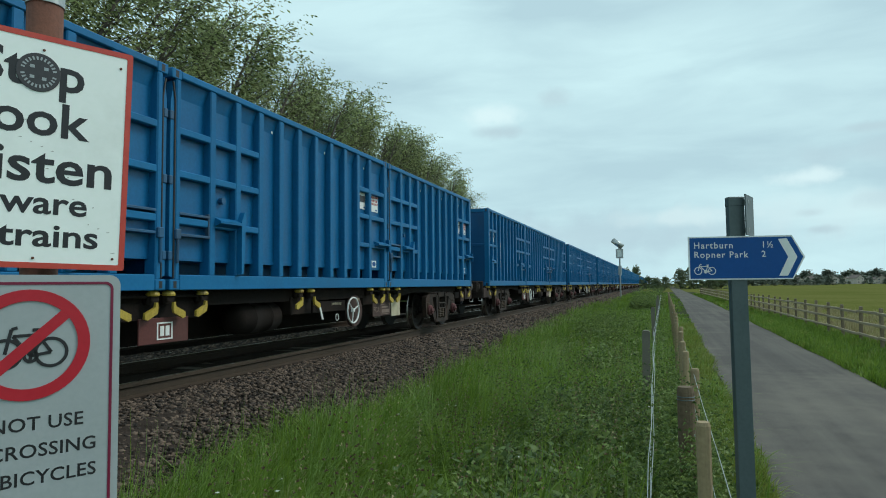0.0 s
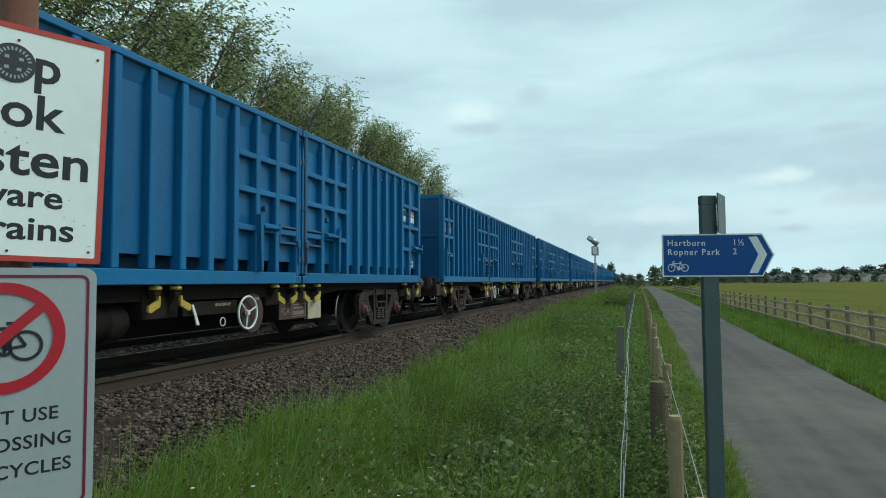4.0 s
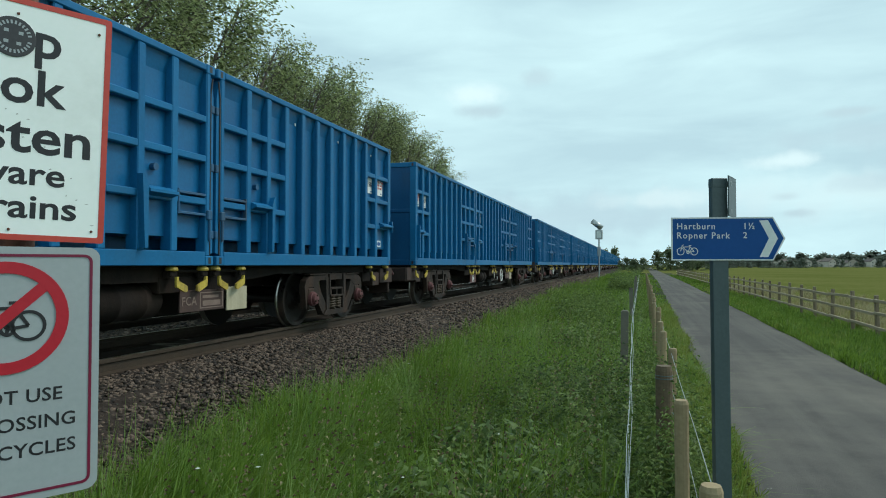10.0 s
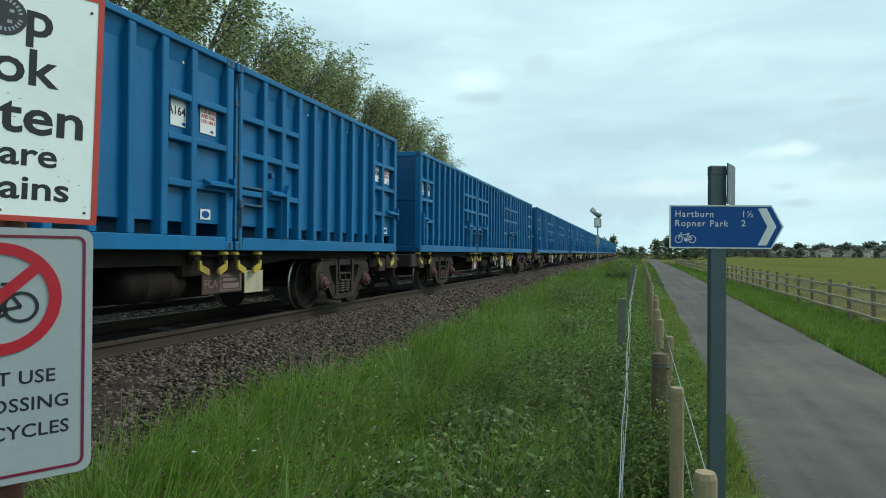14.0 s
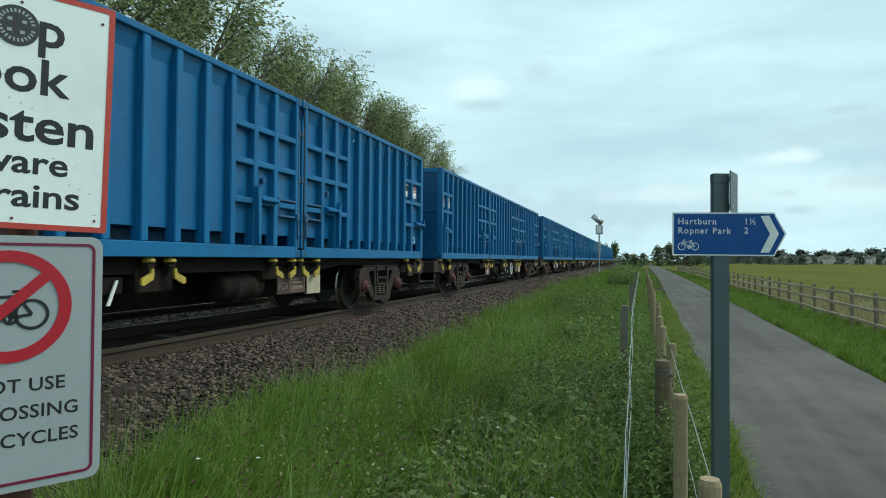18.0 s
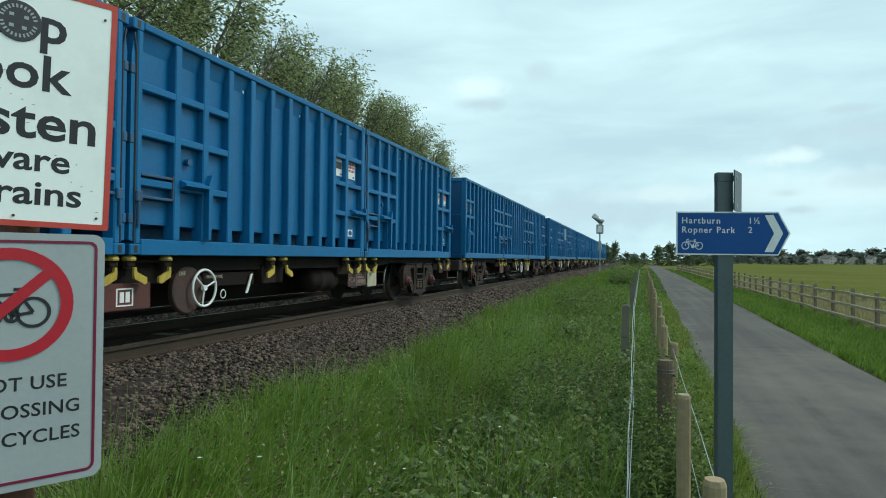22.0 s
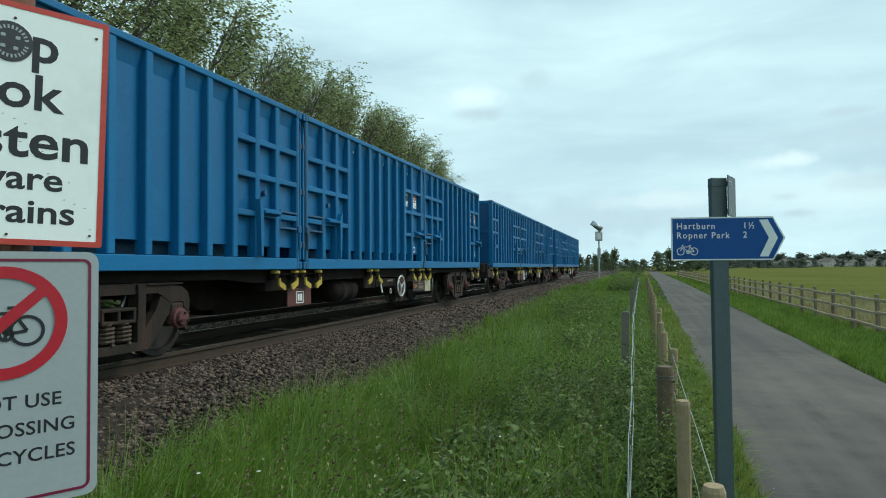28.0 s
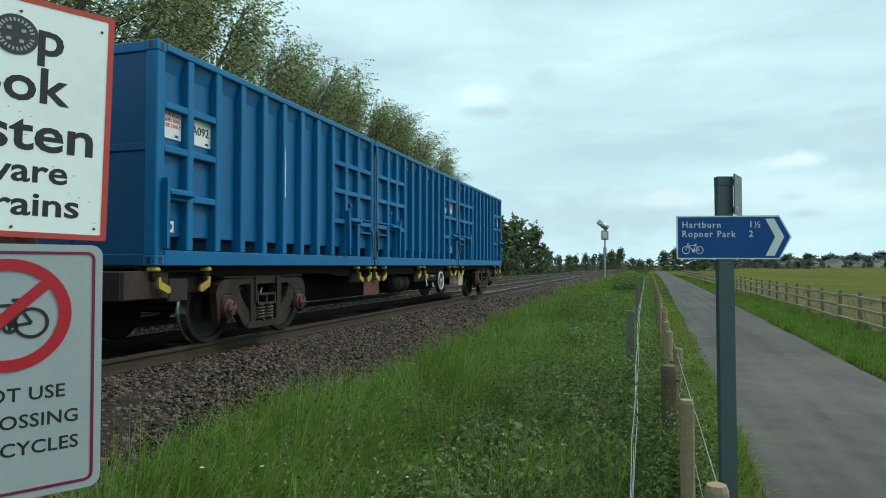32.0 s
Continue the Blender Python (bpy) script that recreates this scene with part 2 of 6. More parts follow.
STICKER = material("dark_grey_sticker", (0.03, 0.03, 0.035), (0.05, 0.05, 0.055), 0.5, 0, 20, 90, 0.0)
SPECK = material("grey_grime", (0.4, 0.42, 0.39), (0.52, 0.54, 0.5), 0.7, 0, 9, 60, 0.0)
REDTEXT = material("red_lettering", (0.5, 0.06, 0.06), (0.6, 0.1, 0.09), 0.5, 0, 5, 60, 0.0)
SIGN_BLUE = material("blue_sign_film", (0.0015, 0.062, 0.24), (0.003, 0.075, 0.28), 0.35, 0, 4, 60, 0.01, spec=0.25)
PATCH = material("patched_blue_paint", (0.05, 0.14, 0.24), (0.07, 0.18, 0.29), 0.5, 0, 3, 40, 0.03)
SLEEVE = material("greasy_buffer_steel", (0.06, 0.055, 0.05), (0.2, 0.18, 0.17), 0.45, 0.4, 8, 50, 0.1)
ORANGE = material("orange_lettering", (0.5, 0.2, 0.04), (0.6, 0.27, 0.06), 0.6, 0, 6, 50, 0.02)
POST_GREY = material("dark_grey_coated_steel", (0.06, 0.085, 0.09), (0.085, 0.115, 0.12), 0.45, 0.1, 4, 80, 0.06)
GALV = material("galvanised_steel", (0.3, 0.32, 0.32), (0.45, 0.47, 0.47), 0.4, 0.8, 14, 90, 0.05)
RUST = material("rusty_steel", (0.09, 0.035, 0.022), (0.16, 0.065, 0.04), 0.85, 0.1, 12, 80, 0.3, dirt=(0.05, 0.025, 0.018), dirt_amount=0.6)
STAKE = material("weathered_softwood", (0.23, 0.165, 0.09), (0.37, 0.275, 0.155), 0.85, 0, 6, 45, 0.3, dirt=(0.16, 0.15, 0.1), dirt_amount=0.6, spread=0.5)
STAKE_DARK = material("creosoted_wood", (0.085, 0.058, 0.034), (0.17, 0.12, 0.072), 0.9, 0, 6, 45, 0.35)
CONCRETE = material("old_concrete", (0.12, 0.108, 0.085), (0.2, 0.182, 0.148), 0.9, 0, 6, 60, 0.3, dirt=(0.12, 0.13, 0.1), dirt_amount=0.6)
POSTWOOD = material("brown_fence_timber", (0.13, 0.1, 0.065), (0.23, 0.18, 0.12), 0.9, 0, 3, 40, 0.25, spread=0.5)
RAILWOOD = material("pale_fence_timber", (0.27, 0.215, 0.14), (0.42, 0.345, 0.235), 0.85, 0, 3, 40, 0.25, spread=0.5)
RAIL = material("rusty_rail_steel", (0.026, 0.017, 0.01), (0.06, 0.041, 0.024), 0.75, 0.2, 4, 50, 0.2)
STONE = material("crushed_stone", (0.018, 0.012, 0.0086), (0.14, 0.098, 0.071), 0.92, 0, 5, 60, 0.4, island=1.3)
STONE_PIECE = material("loose_crushed_stone", (0.018, 0.012, 0.0086), (0.14, 0.098, 0.071), 0.92, 0, 5, 60, 0.4, spread=1.3)
BED = material("ballast_bed", (0.015, 0.011, 0.0085), (0.06, 0.046, 0.038), 0.95, 0, 9, 42, 0.8, spec=0.1)
ASPHALT = material("worn_asphalt", (0.062, 0.058, 0.055), (0.112, 0.104, 0.097), 0.95, 0, 0.45, 90, 0.45, dirt=(0.19, 0.172, 0.145), dirt_amount=0.7, spec=0.1)
n, l = ASPHALT.node_tree.nodes, ASPHALT.node_tree.links
s = n["Principled BSDF"]
base = s.inputs["Base Color"].links[0].from_socket
tc, along, band = n.new("ShaderNodeTexCoord"), n.new("ShaderNodeMapping"), n.new("ShaderNodeTexNoise")
along.inputs["Scale"].default_value = (2.0, 0.05, 1.0)
band.inputs["Scale"].default_value, band.inputs["Detail"].default_value = 1.6, 6.0
ramp, blend = n.new("ShaderNodeMapRange"), n.new("ShaderNodeMix")
ramp.inputs["From Min"].default_value, ramp.inputs["From Max"].default_value, ramp.inputs["To Max"].default_value = 0.42, 0.7, 0.4
blend.data_type = "RGBA"
blend.inputs[7].default_value = (0.17, 0.158, 0.138, 1)
l.new(tc.outputs["Object"], along.inputs["Vector"])
l.new(along.outputs["Vector"], band.inputs["Vector"])
l.new(band.outputs["Fac"], ramp.inputs["Value"])
l.new(ramp.outputs["Result"], blend.inputs["Factor"])
l.new(base, blend.inputs[6])
l.new(blend.outputs[2], s.inputs["Base Color"])
SOIL = material("verge_soil_and_thatch", (0.018, 0.027, 0.009), (0.05, 0.062, 0.02), 0.95, 0, 1.2, 20, 0.5, spec=0.05)
FIELD = material("ripening_field", (0.08, 0.1, 0.022), (0.15, 0.142, 0.05), 1.0, 0, 0.06, 1.5, 0.4, spec=0.0)
GRASS = leafy("grass_blades", (0.056, 0.125, 0.011), (0.22, 0.33, 0.045), 0.4, scale=2.4, vary=0.4)
GRASS_PALE = leafy("pale_grass_blades", (0.12, 0.22, 0.035), (0.28, 0.39, 0.12), 0.4, scale=2.4, vary=0.4)
GRASS_DRY = leafy("dry_grass_stems", (0.25, 0.215, 0.105), (0.42, 0.37, 0.2), 0.3)
WEED = leafy("weed_leaves", (0.043, 0.087, 0.019), (0.22, 0.3, 0.086), 0.4, scale=2.6, vary=0.7)
# darker copy of the weed leaf, its colour standing in for shaded hollows
WEED_DARK = leafy("shaded_weed_leaves", (0.034, 0.072, 0.022), (0.16, 0.225, 0.078), 0.35, scale=2.4, vary=0.7)
GRASS_OLIVE = leafy("olive_grass_blades", (0.13, 0.17, 0.024), (0.285, 0.33, 0.075), 0.4, scale=1.5)
SEED = leafy("brown_seed_heads", (0.075, 0.045, 0.028), (0.19, 0.125, 0.08), 0.3, scale=3.0)
POPLAR = leafy("poplar_leaves", (0.052, 0.074, 0.023), (0.38, 0.455, 0.2), 0.5, scale=0.5, vary=0.9)
HEDGE = leafy("hedge_leaves", (0.045, 0.075, 0.028), (0.105, 0.145, 0.06), 0.4, scale=0.2)
# far foliage: distance haze is mixed into these paler leaf colours
FARWOOD = leafy("hazed_far_wood_leaves", (0.105, 0.132, 0.1), (0.165, 0.19, 0.15), 0.3, scale=0.05)
DISTANT = leafy("hazed_distant_leaves", (0.075, 0.105, 0.05), (0.15, 0.19, 0.095), 0.35, scale=0.1)
BARK = material("grey_brown_bark", (0.05, 0.042, 0.033), (0.11, 0.095, 0.075), 0.95, 0, 3, 25, 0.6)
FLOWER = leafy("white_blossom", (0.6, 0.62, 0.55), (0.75, 0.75, 0.68), 0.2)
BRICK = material("pale_house_walls", (0.32, 0.27, 0.23), (0.5, 0.46, 0.42), 0.9, 0, 0.5, 8, 0.2, spread=0.9)
ROOF = material("dark_roof_tiles", (0.07, 0.06, 0.06), (0.14, 0.11, 0.1), 0.9, 0, 0.5, 8, 0.2, spread=0.6)
GLASS_DARK = material("dark_window_glass", (0.03, 0.035, 0.04), (0.05, 0.055, 0.06), 0.1, 0, 1, 5, 0)

# ---- mesh helpers ----


class Shape:
    """Verts and faces gathered into one mesh."""

    def __init__(self):
        self.v, self.f = [], []

    def add(self, verts, faces):
        k = len(self.v)
        self.v += [tuple(p) for p in verts]
        self.f += [tuple(i + k for i in f) for f in faces]
        return self

    def box(self, x0, x1, y0, y1, z0, z1, c=0.0):
        if c <= 0:
            v = [(x, y, z) for x in (x0, x1) for y in (y0, y1) for z in (z0, z1)]
            return self.add(v, [(0, 1, 3, 2), (4, 6, 7, 5), (0, 4, 5, 1), (2, 3, 7, 6), (0, 2, 6, 4), (1, 5, 7, 3)])
        v, ids = [], {}
        for i, (x, sx) in enumerate(((x0, 1), (x1, -1))):
            for j, (y, sy) in enumerate(((y0, 1), (y1, -1))):
                for k, (z, sz) in enumerate(((z0, 1), (z1, -1))):
                    for a, p in enumerate(((x, y + sy * c, z + sz * c), (x + sx * c, y, z + sz * c), (x + sx * c, y + sy * c, z))):
                        ids[i, j, k, a] = len(v)
                        v.append(p)
        f = []
        for i in (0, 1):
            q = [ids[i, 0, 0, 0], ids[i, 1, 0, 0], ids[i, 1, 1, 0], ids[i, 0, 1, 0]]
            f.append(q[::-1] if i == 0 else q)
            q = [ids[0, i, 0, 1], ids[1, i, 0, 1], ids[1, i, 1, 1], ids[0, i, 1, 1]]
            f.append(q if i == 0 else q[::-1])
            q = [ids[0, 0, i, 2], ids[1, 0, i, 2], ids[1, 1, i, 2], ids[0, 1, i, 2]]
            f.append(q[::-1] if i == 0 else q)
        for i in (0, 1):
            for j in (0, 1):
                s = 1 if i == j else -1
                f.append([ids[i, j, 0, 0], ids[i, j, 0, 1], ids[i, j, 1, 1], ids[i, j, 1, 0]][::s])
                f.append([ids[i, 0, j, 0], ids[i, 1, j, 0], ids[i, 1, j, 2], ids[i, 0, j, 2]][::s])
                f.append([ids[0, i, j, 1], ids[1, i, j, 1], ids[1, i, j, 2], ids[0, i, j, 2]][::-s])
                for k in (0, 1):
                    f.append([ids[i, j, k, 0], ids[i, j, k, 1], ids[i, j, k, 2]])
        return self.add(v, f)

    def tube(self, p, q, r, seg=10, r2=None, caps=True):
        p, q = Vector(p), Vector(q)
        r2 = r if r2 is None else r2
        w = (q - p).normalized()
        u = w.orthogonal().normalized()
        s = w.cross(u)
        v = []
        for o, rad in ((p, r), (q, r2)):
            v += [o + (u * math.cos(a) + s * math.sin(a)) * rad for a in (2 * math.pi * i / seg for i in range(seg))]
        f = [(i, (i + 1) % seg, seg + (i + 1) % seg, seg + i) for i in range(seg)]
        if caps:
            f += [tuple(range(seg))[::-1], tuple(range(seg, 2 * seg))]
        return self.add(v, f)

    def path(self, points, r, seg=6):
        """A round rod or wire along points."""
        pts = [Vector(p) for p in points]
        v, f = [], []
        for i, p in enumerate(pts):
            w = (pts[min(i + 1, len(pts) - 1)] - pts[max(i - 1, 0)]).normalized()
            u = w.cross(Vector((0.13, 0.31, 0.94))).normalized()
            s = w.cross(u)
            rad = r[i] if isinstance(r, (list, tuple)) else r
            v += [p + (u * math.cos(a) + s * math.sin(a)) * rad for a in (2 * math.pi * k / seg for k in range(seg))]
        for i in range(len(pts) - 1):
            f += [(i * seg + k, i * seg + (k + 1) % seg, (i + 1) * seg + (k + 1) % seg, (i + 1) * seg + k) for k in range(seg)]
        f += [tuple(range(seg))[::-1], tuple(range(len(v) - seg, len(v)))]
        return self.add(v, f)

    def slab(self, outline, a, b, axis=0, hole=None):
        """A flat outline, pushed from a to b along an axis (0: outline is y, z; 1: x, z; 2: x, y)."""
        def at(p, d):
            return (d, p[0], p[1]) if axis == 0 else (p[0], d, p[1]) if axis == 1 else (p[0], p[1], d)
        n = len(outline)
        v = [at(p, a) for p in outline] + [at(p, b) for p in outline]
        f = [(i, (i + 1) % n, n + (i + 1) % n, n + i) for i in range(n)]
        if hole:
            v += [at(p, a) for p in hole] + [at(p, b) for p in hole]
            f += [(2 * n + (i + 1) % n, 2 * n + i, 3 * n + i, 3 * n + (i + 1) % n) for i in range(n)]
            f += [((i + 1) % n, i, 2 * n + i, 2 * n + (i + 1) % n) for i in range(n)]
            f += [(n + i, n + (i + 1) % n, 3 * n + (i + 1) % n, 3 * n + i) for i in range(n)]
        else:
            f += [tuple(range(n))[::-1], tuple(range(n, 2 * n))]
        return self.add(v, f)

    def ring(self, centre, radius, r, axis=0, seg=24, small=8):
        c = Vector(centre)
        v, f = [], []
        for i in range(seg):
            a = 2 * math.pi * i / seg
            d = Vector((0, math.cos(a), math.sin(a))) if axis == 0 else Vector((math.cos(a), 0, math.sin(a))) if axis == 1 else Vector((math.cos(a), math.sin(a), 0))
            n = Vector((1, 0, 0)) if axis == 0 else Vector((0, 1, 0)) if axis == 1 else Vector((0, 0, 1))
            for k in range(small):
                b = 2 * math.pi * k / small
                v.append(c + d * (radius + r * math.cos(b)) + n * r * math.sin(b))
        for i in range(seg):
            for k in range(small):
                j, m = (i + 1) % seg, (k + 1) % small
                f.append((i * small + k, j * small + k, j * small + m, i * small + m))
        return self.add(v, f)

    def lathe(self, profile, centre=(0, 0, 0), axis=0, seg=28):
        """Profile of (along, radius) turned round an axis."""
        cx, cy, cz = centre
        v, f = [], []
        for a, r in profile:
            for i in range(seg):
                t = 2 * math.pi * i / seg
                c, s = r * math.cos(t), r * math.sin(t)
                v.append((cx + a, cy + c, cz + s) if axis == 0 else (cx + c, cy + a, cz + s) if axis == 1 else (cx + c, cy + s, cz + a))
        for k in range(len(profile) - 1):
            f += [(k * seg + i, k * seg + (i + 1) % seg, (k + 1) * seg + (i + 1) % seg, (k + 1) * seg + i) for i in range(seg)]
        f += [tuple(range(seg))[::-1], tuple(range(len(v) - seg, len(v)))]
        return self.add(v, f)

    def mesh(self, name, mat, smooth=False):
        me = bpy.data.meshes.new(name)
        me.from_pydata(self.v, [], self.f)
        me.materials.append(mat)
        b = bmesh.new()
        b.from_mesh(me)
        bmesh.ops.recalc_face_normals(b, faces=b.faces)
        b.to_mesh(me)
        b.free()
        if smooth:
            me.polygons.foreach_set("use_smooth", [True] * len(me.polygons))
        return me


def part(name, shape, mat, parent, label="", smooth=False, m=None):
    me = shape.mesh(name, mat, smooth) if isinstance(shape, Shape) else shape
    ob = new(name, me)
    ob.parent = parent
    if m is not None:
        ob.matrix_basis = m
    if label:
        ob["label"] = label
    return ob


def thing(name, label, category, m=None, group="", kind=""):
    ob = new(name)
    ob.empty_display_size = 0.2
    if m is not None:
        ob.matrix_basis = m
    return tagged(ob, label, category, group, kind)


WORDS = {}


def words(text, size, mat, depth=0.0015, align="LEFT", spacing=1.0, bold=0.0):
    """Raised lettering as a mesh in the x, y plane; its baseline starts at the origin."""
    k = (text, size, mat.name, align, spacing, bold)
    if k not in WORDS:
        cu = bpy.data.curves.new("lettering", "FONT")
        cu.body, cu.size, cu.extrude, cu.align_x, cu.space_character = text, size, depth, align, spacing
        cu.resolution_u, cu.offset = 3, bold * size
        ob = bpy.data.objects.new("lettering", cu)
        me = bpy.data.meshes.new_from_object(ob)
        me.name = "lettering"
        me.materials.clear()
        me.materials.append(mat)
        bpy.data.objects.remove(ob)
        bpy.data.curves.remove(cu)
        WORDS[k] = me
    return WORDS[k]


def soup(name, verts, faces, mat, smooth=False):
    """A mesh of many alike small pieces from arrays: verts (n, k, 3), one pattern of faces for each piece."""
    n, k, _ = verts.shape
    loops = np.concatenate([(np.array(f)[None, :] + k * np.arange(n)[:, None]).reshape(n, -1) for f in faces], axis=1).ravel()
    sizes = np.tile([len(f) for f in faces], n)
    me = bpy.data.meshes.new(name)
    me.vertices.add(n * k)
    me.vertices.foreach_set("co", verts.reshape(-1).astype(np.float32))
    me.loops.add(len(loops))
    me.loops.foreach_set("vertex_index", loops.astype(np.int32))
    me.polygons.add(len(sizes))
    me.polygons.foreach_set("loop_start", (np.cumsum(sizes) - sizes).astype(np.int32))
    me.update(calc_edges=True)
    me.materials.append(mat)
    if smooth:
        me.polygons.foreach_set("use_smooth", [True] * len(me.polygons))
    return me


rng = np.random.default_rng(7)

# ---- plan: y runs along the track, the footpath lies at z = 0 ----
# the railway runs at a slight angle to the footpath
LINE = pose(0, 0, 0, 0, 0, 0.678)
TRACK_X, TRACK2_X, RAIL_Z, DECK_Z = -6.272, -9.68, 0.735, 1.745
BOX_L, BOX_W, BOX_H, BOX_STEP = 6.058, 2.44, 2.49, 6.116


def ground_height(x, y):
    """Height of the ground: embankment at the track, level at the path."""
    z = np.interp(x, [-60, -16, -13, -4.0, -2.2, -0.4, 0.8], [0.1, 0.35, 0.3, 0.2, 0.06, 0.0, 0.0])
    near = np.clip(1 - np.abs(y) / 120, 0, 1)
    bumps = 0.05 * np.sin(x * 2.3 + 0.7 * np.sin(y * 0.9)) * np.sin(y * 1.1 + x) * near
    flat = np.clip((np.abs(x - 2.0) - 1.6) / 0.8, 0, 1) * np.clip((np.abs(x + 8.4) - 4.6) / 0.6, 0, 1)
    return z + bumps * flat


xs = np.concatenate([[-2500, -900, -300, -120, -60, -30, -20], np.linspace(-16, -4, 13), np.linspace(-3.7, 6.5, 35), [8, 12, 20, 40, 120, 300, 900, 2500]])
ys = np.concatenate([[-2500, -600, -150, -50, -20, -8], np.linspace(-4, 30, 69), np.linspace(31, 80, 40), [90, 110, 140, 200, 300, 500, 900, 2500]])
gx, gy = np.meshgrid(xs, ys)
gz = ground_height(gx, gy)
gv = np.stack([gx, gy, gz], -1).reshape(-1, 3)
nx = len(xs)
gf = [(j * nx + i, j * nx + i + 1, (j + 1) * nx + i + 1, (j + 1) * nx + i) for j in range(len(ys) - 1) for i in range(nx - 1)]
me = bpy.data.meshes.new("ground")
me.from_pydata(gv.tolist(), [], gf)
me.materials.append(SOIL)
me.materials.append(FIELD)
for p in me.polygons:
    if p.center.x > 5.3 or p.center.x < -22 or p.center.y > 160:
        p.material_index = 1
ground = tagged(new("ground", me), "flat grassy verge and ripening field reaching the horizon", "ground", kind="structure")

def veer(y):
    """The footpath bears slightly away from the stakes."""
    return 0.009 * np.clip(y - 5.0, 0, 60)


# footpath with a slightly ragged edge
sh = Shape()
py = [-12 + 0.5 * i for i in range(200)] + [90 + 10 * i for i in range(30)]
v = []
for y in py:
    w = 0.02 * math.sin(y * 0.7) + 0.012 * math.sin(y * 2.1)
    a = float(veer(y))
    v += [(x + a, y, z) for x, z in ((0.80 + w, -0.05), (0.83 + w, 0.018), (1.4, 0.03), (2.7, 0.03), (3.28 - w, 0.018), (3.32 - w, -0.05))]
sh.add(v, [(j * 6 + i, j * 6 + i + 1, j * 6 + 7 + i, j * 6 + 6 + i) for j in range(len(py) - 1) for i in range(5)])
tagged(part("path", sh, ASPHALT, None), "worn grey asphalt footpath beside the railway", "path", kind="structure")

# ballast bed under both tracks
sh = Shape()
by = [-440, -60, -20] + [-6 + 0.5 * i for i in range(130)] + [60 + 20 * i for i in range(30)]
prof = [(-15.8, 0.1), (-14.6, 0.45), (-11.9, 0.52), (-11.2, 0.565), (-8.2, 0.565), (-8.0, 0.5), (-7.8, 0.565), (-4.8, 0.565), (-4.55, 0.53), (-4.1, 0.42), (-3.7, 0.31), (-3.3, 0.21), (-2.9, 0.02)]
v = []
for y in by:
    v += [(x + 0.05 * math.sin(y * 1.3 + k), y, z + 0.02 * math.sin(y * 2.1 + 2 * k)) for k, (x, z) in enumerate(prof)]
n = len(prof)
sh.add(v, [(j * n + i, j * n + i + 1, j * n + n + 1 + i, j * n + n + i) for j in range(len(by) - 1) for i in range(n - 1)])
ballast = tagged(part("ballast", sh, BED, None, m=LINE), "grey-brown crushed stone ballast shoulder of the railway", "ballast", kind="structure")

# rails and sleepers
railway = {}
for cx, nm in ((TRACK_X, "track"), (TRACK2_X, "second track")):
    tr = thing("railway_track", "rusty steel rails on concrete sleepers, " + ("carrying the train" if cx == TRACK_X else "empty beyond the train"), "railway track", LINE @ pose(cx, 0, RAIL_Z - 0.17), kind="structure")
    railway[nm] = tr
    for s in (-1, 1):
        x = s * 0.7525
        prof = [(-0.07, 0), (0.07, 0), (0.07, 0.012), (0.01, 0.03), (0.01, 0.115), (0.036, 0.128), (0.036, 0.165), (0.028, 0.17), (-0.028, 0.17), (-0.036, 0.165), (-0.036, 0.128), (-0.01, 0.115), (-0.01, 0.03), (-0.07, 0.012)]
        part("rail", Shape().slab([(x + a, b) for a, b in prof], -440, 420, 1), RAIL, tr)
        part("running_surface", Shape().box(x - 0.025, x + 0.025, -440, 420, 0.1702, 0.1712), BRIGHT, tr, "bright worn rail head")
    sl = Shape().box(-1.25, 1.25, -0.13, 0.13, -0.2, -0.004, 0.02).mesh("sleeper", CONCRETE)
    for i in range(110):
        part("sleeper", sl, CONCRETE, tr, m=pose(0, 0.4 + 0.65 * i, 0))


# ---- waste containers ----
def rib_place(s, k):
    """Distance of rib k from the labelled end: the two sides differ a little."""
    return 0.583 + 0.529 * (k - 1) if s > 0 else 0.79 + 0.505 * (k - 1)


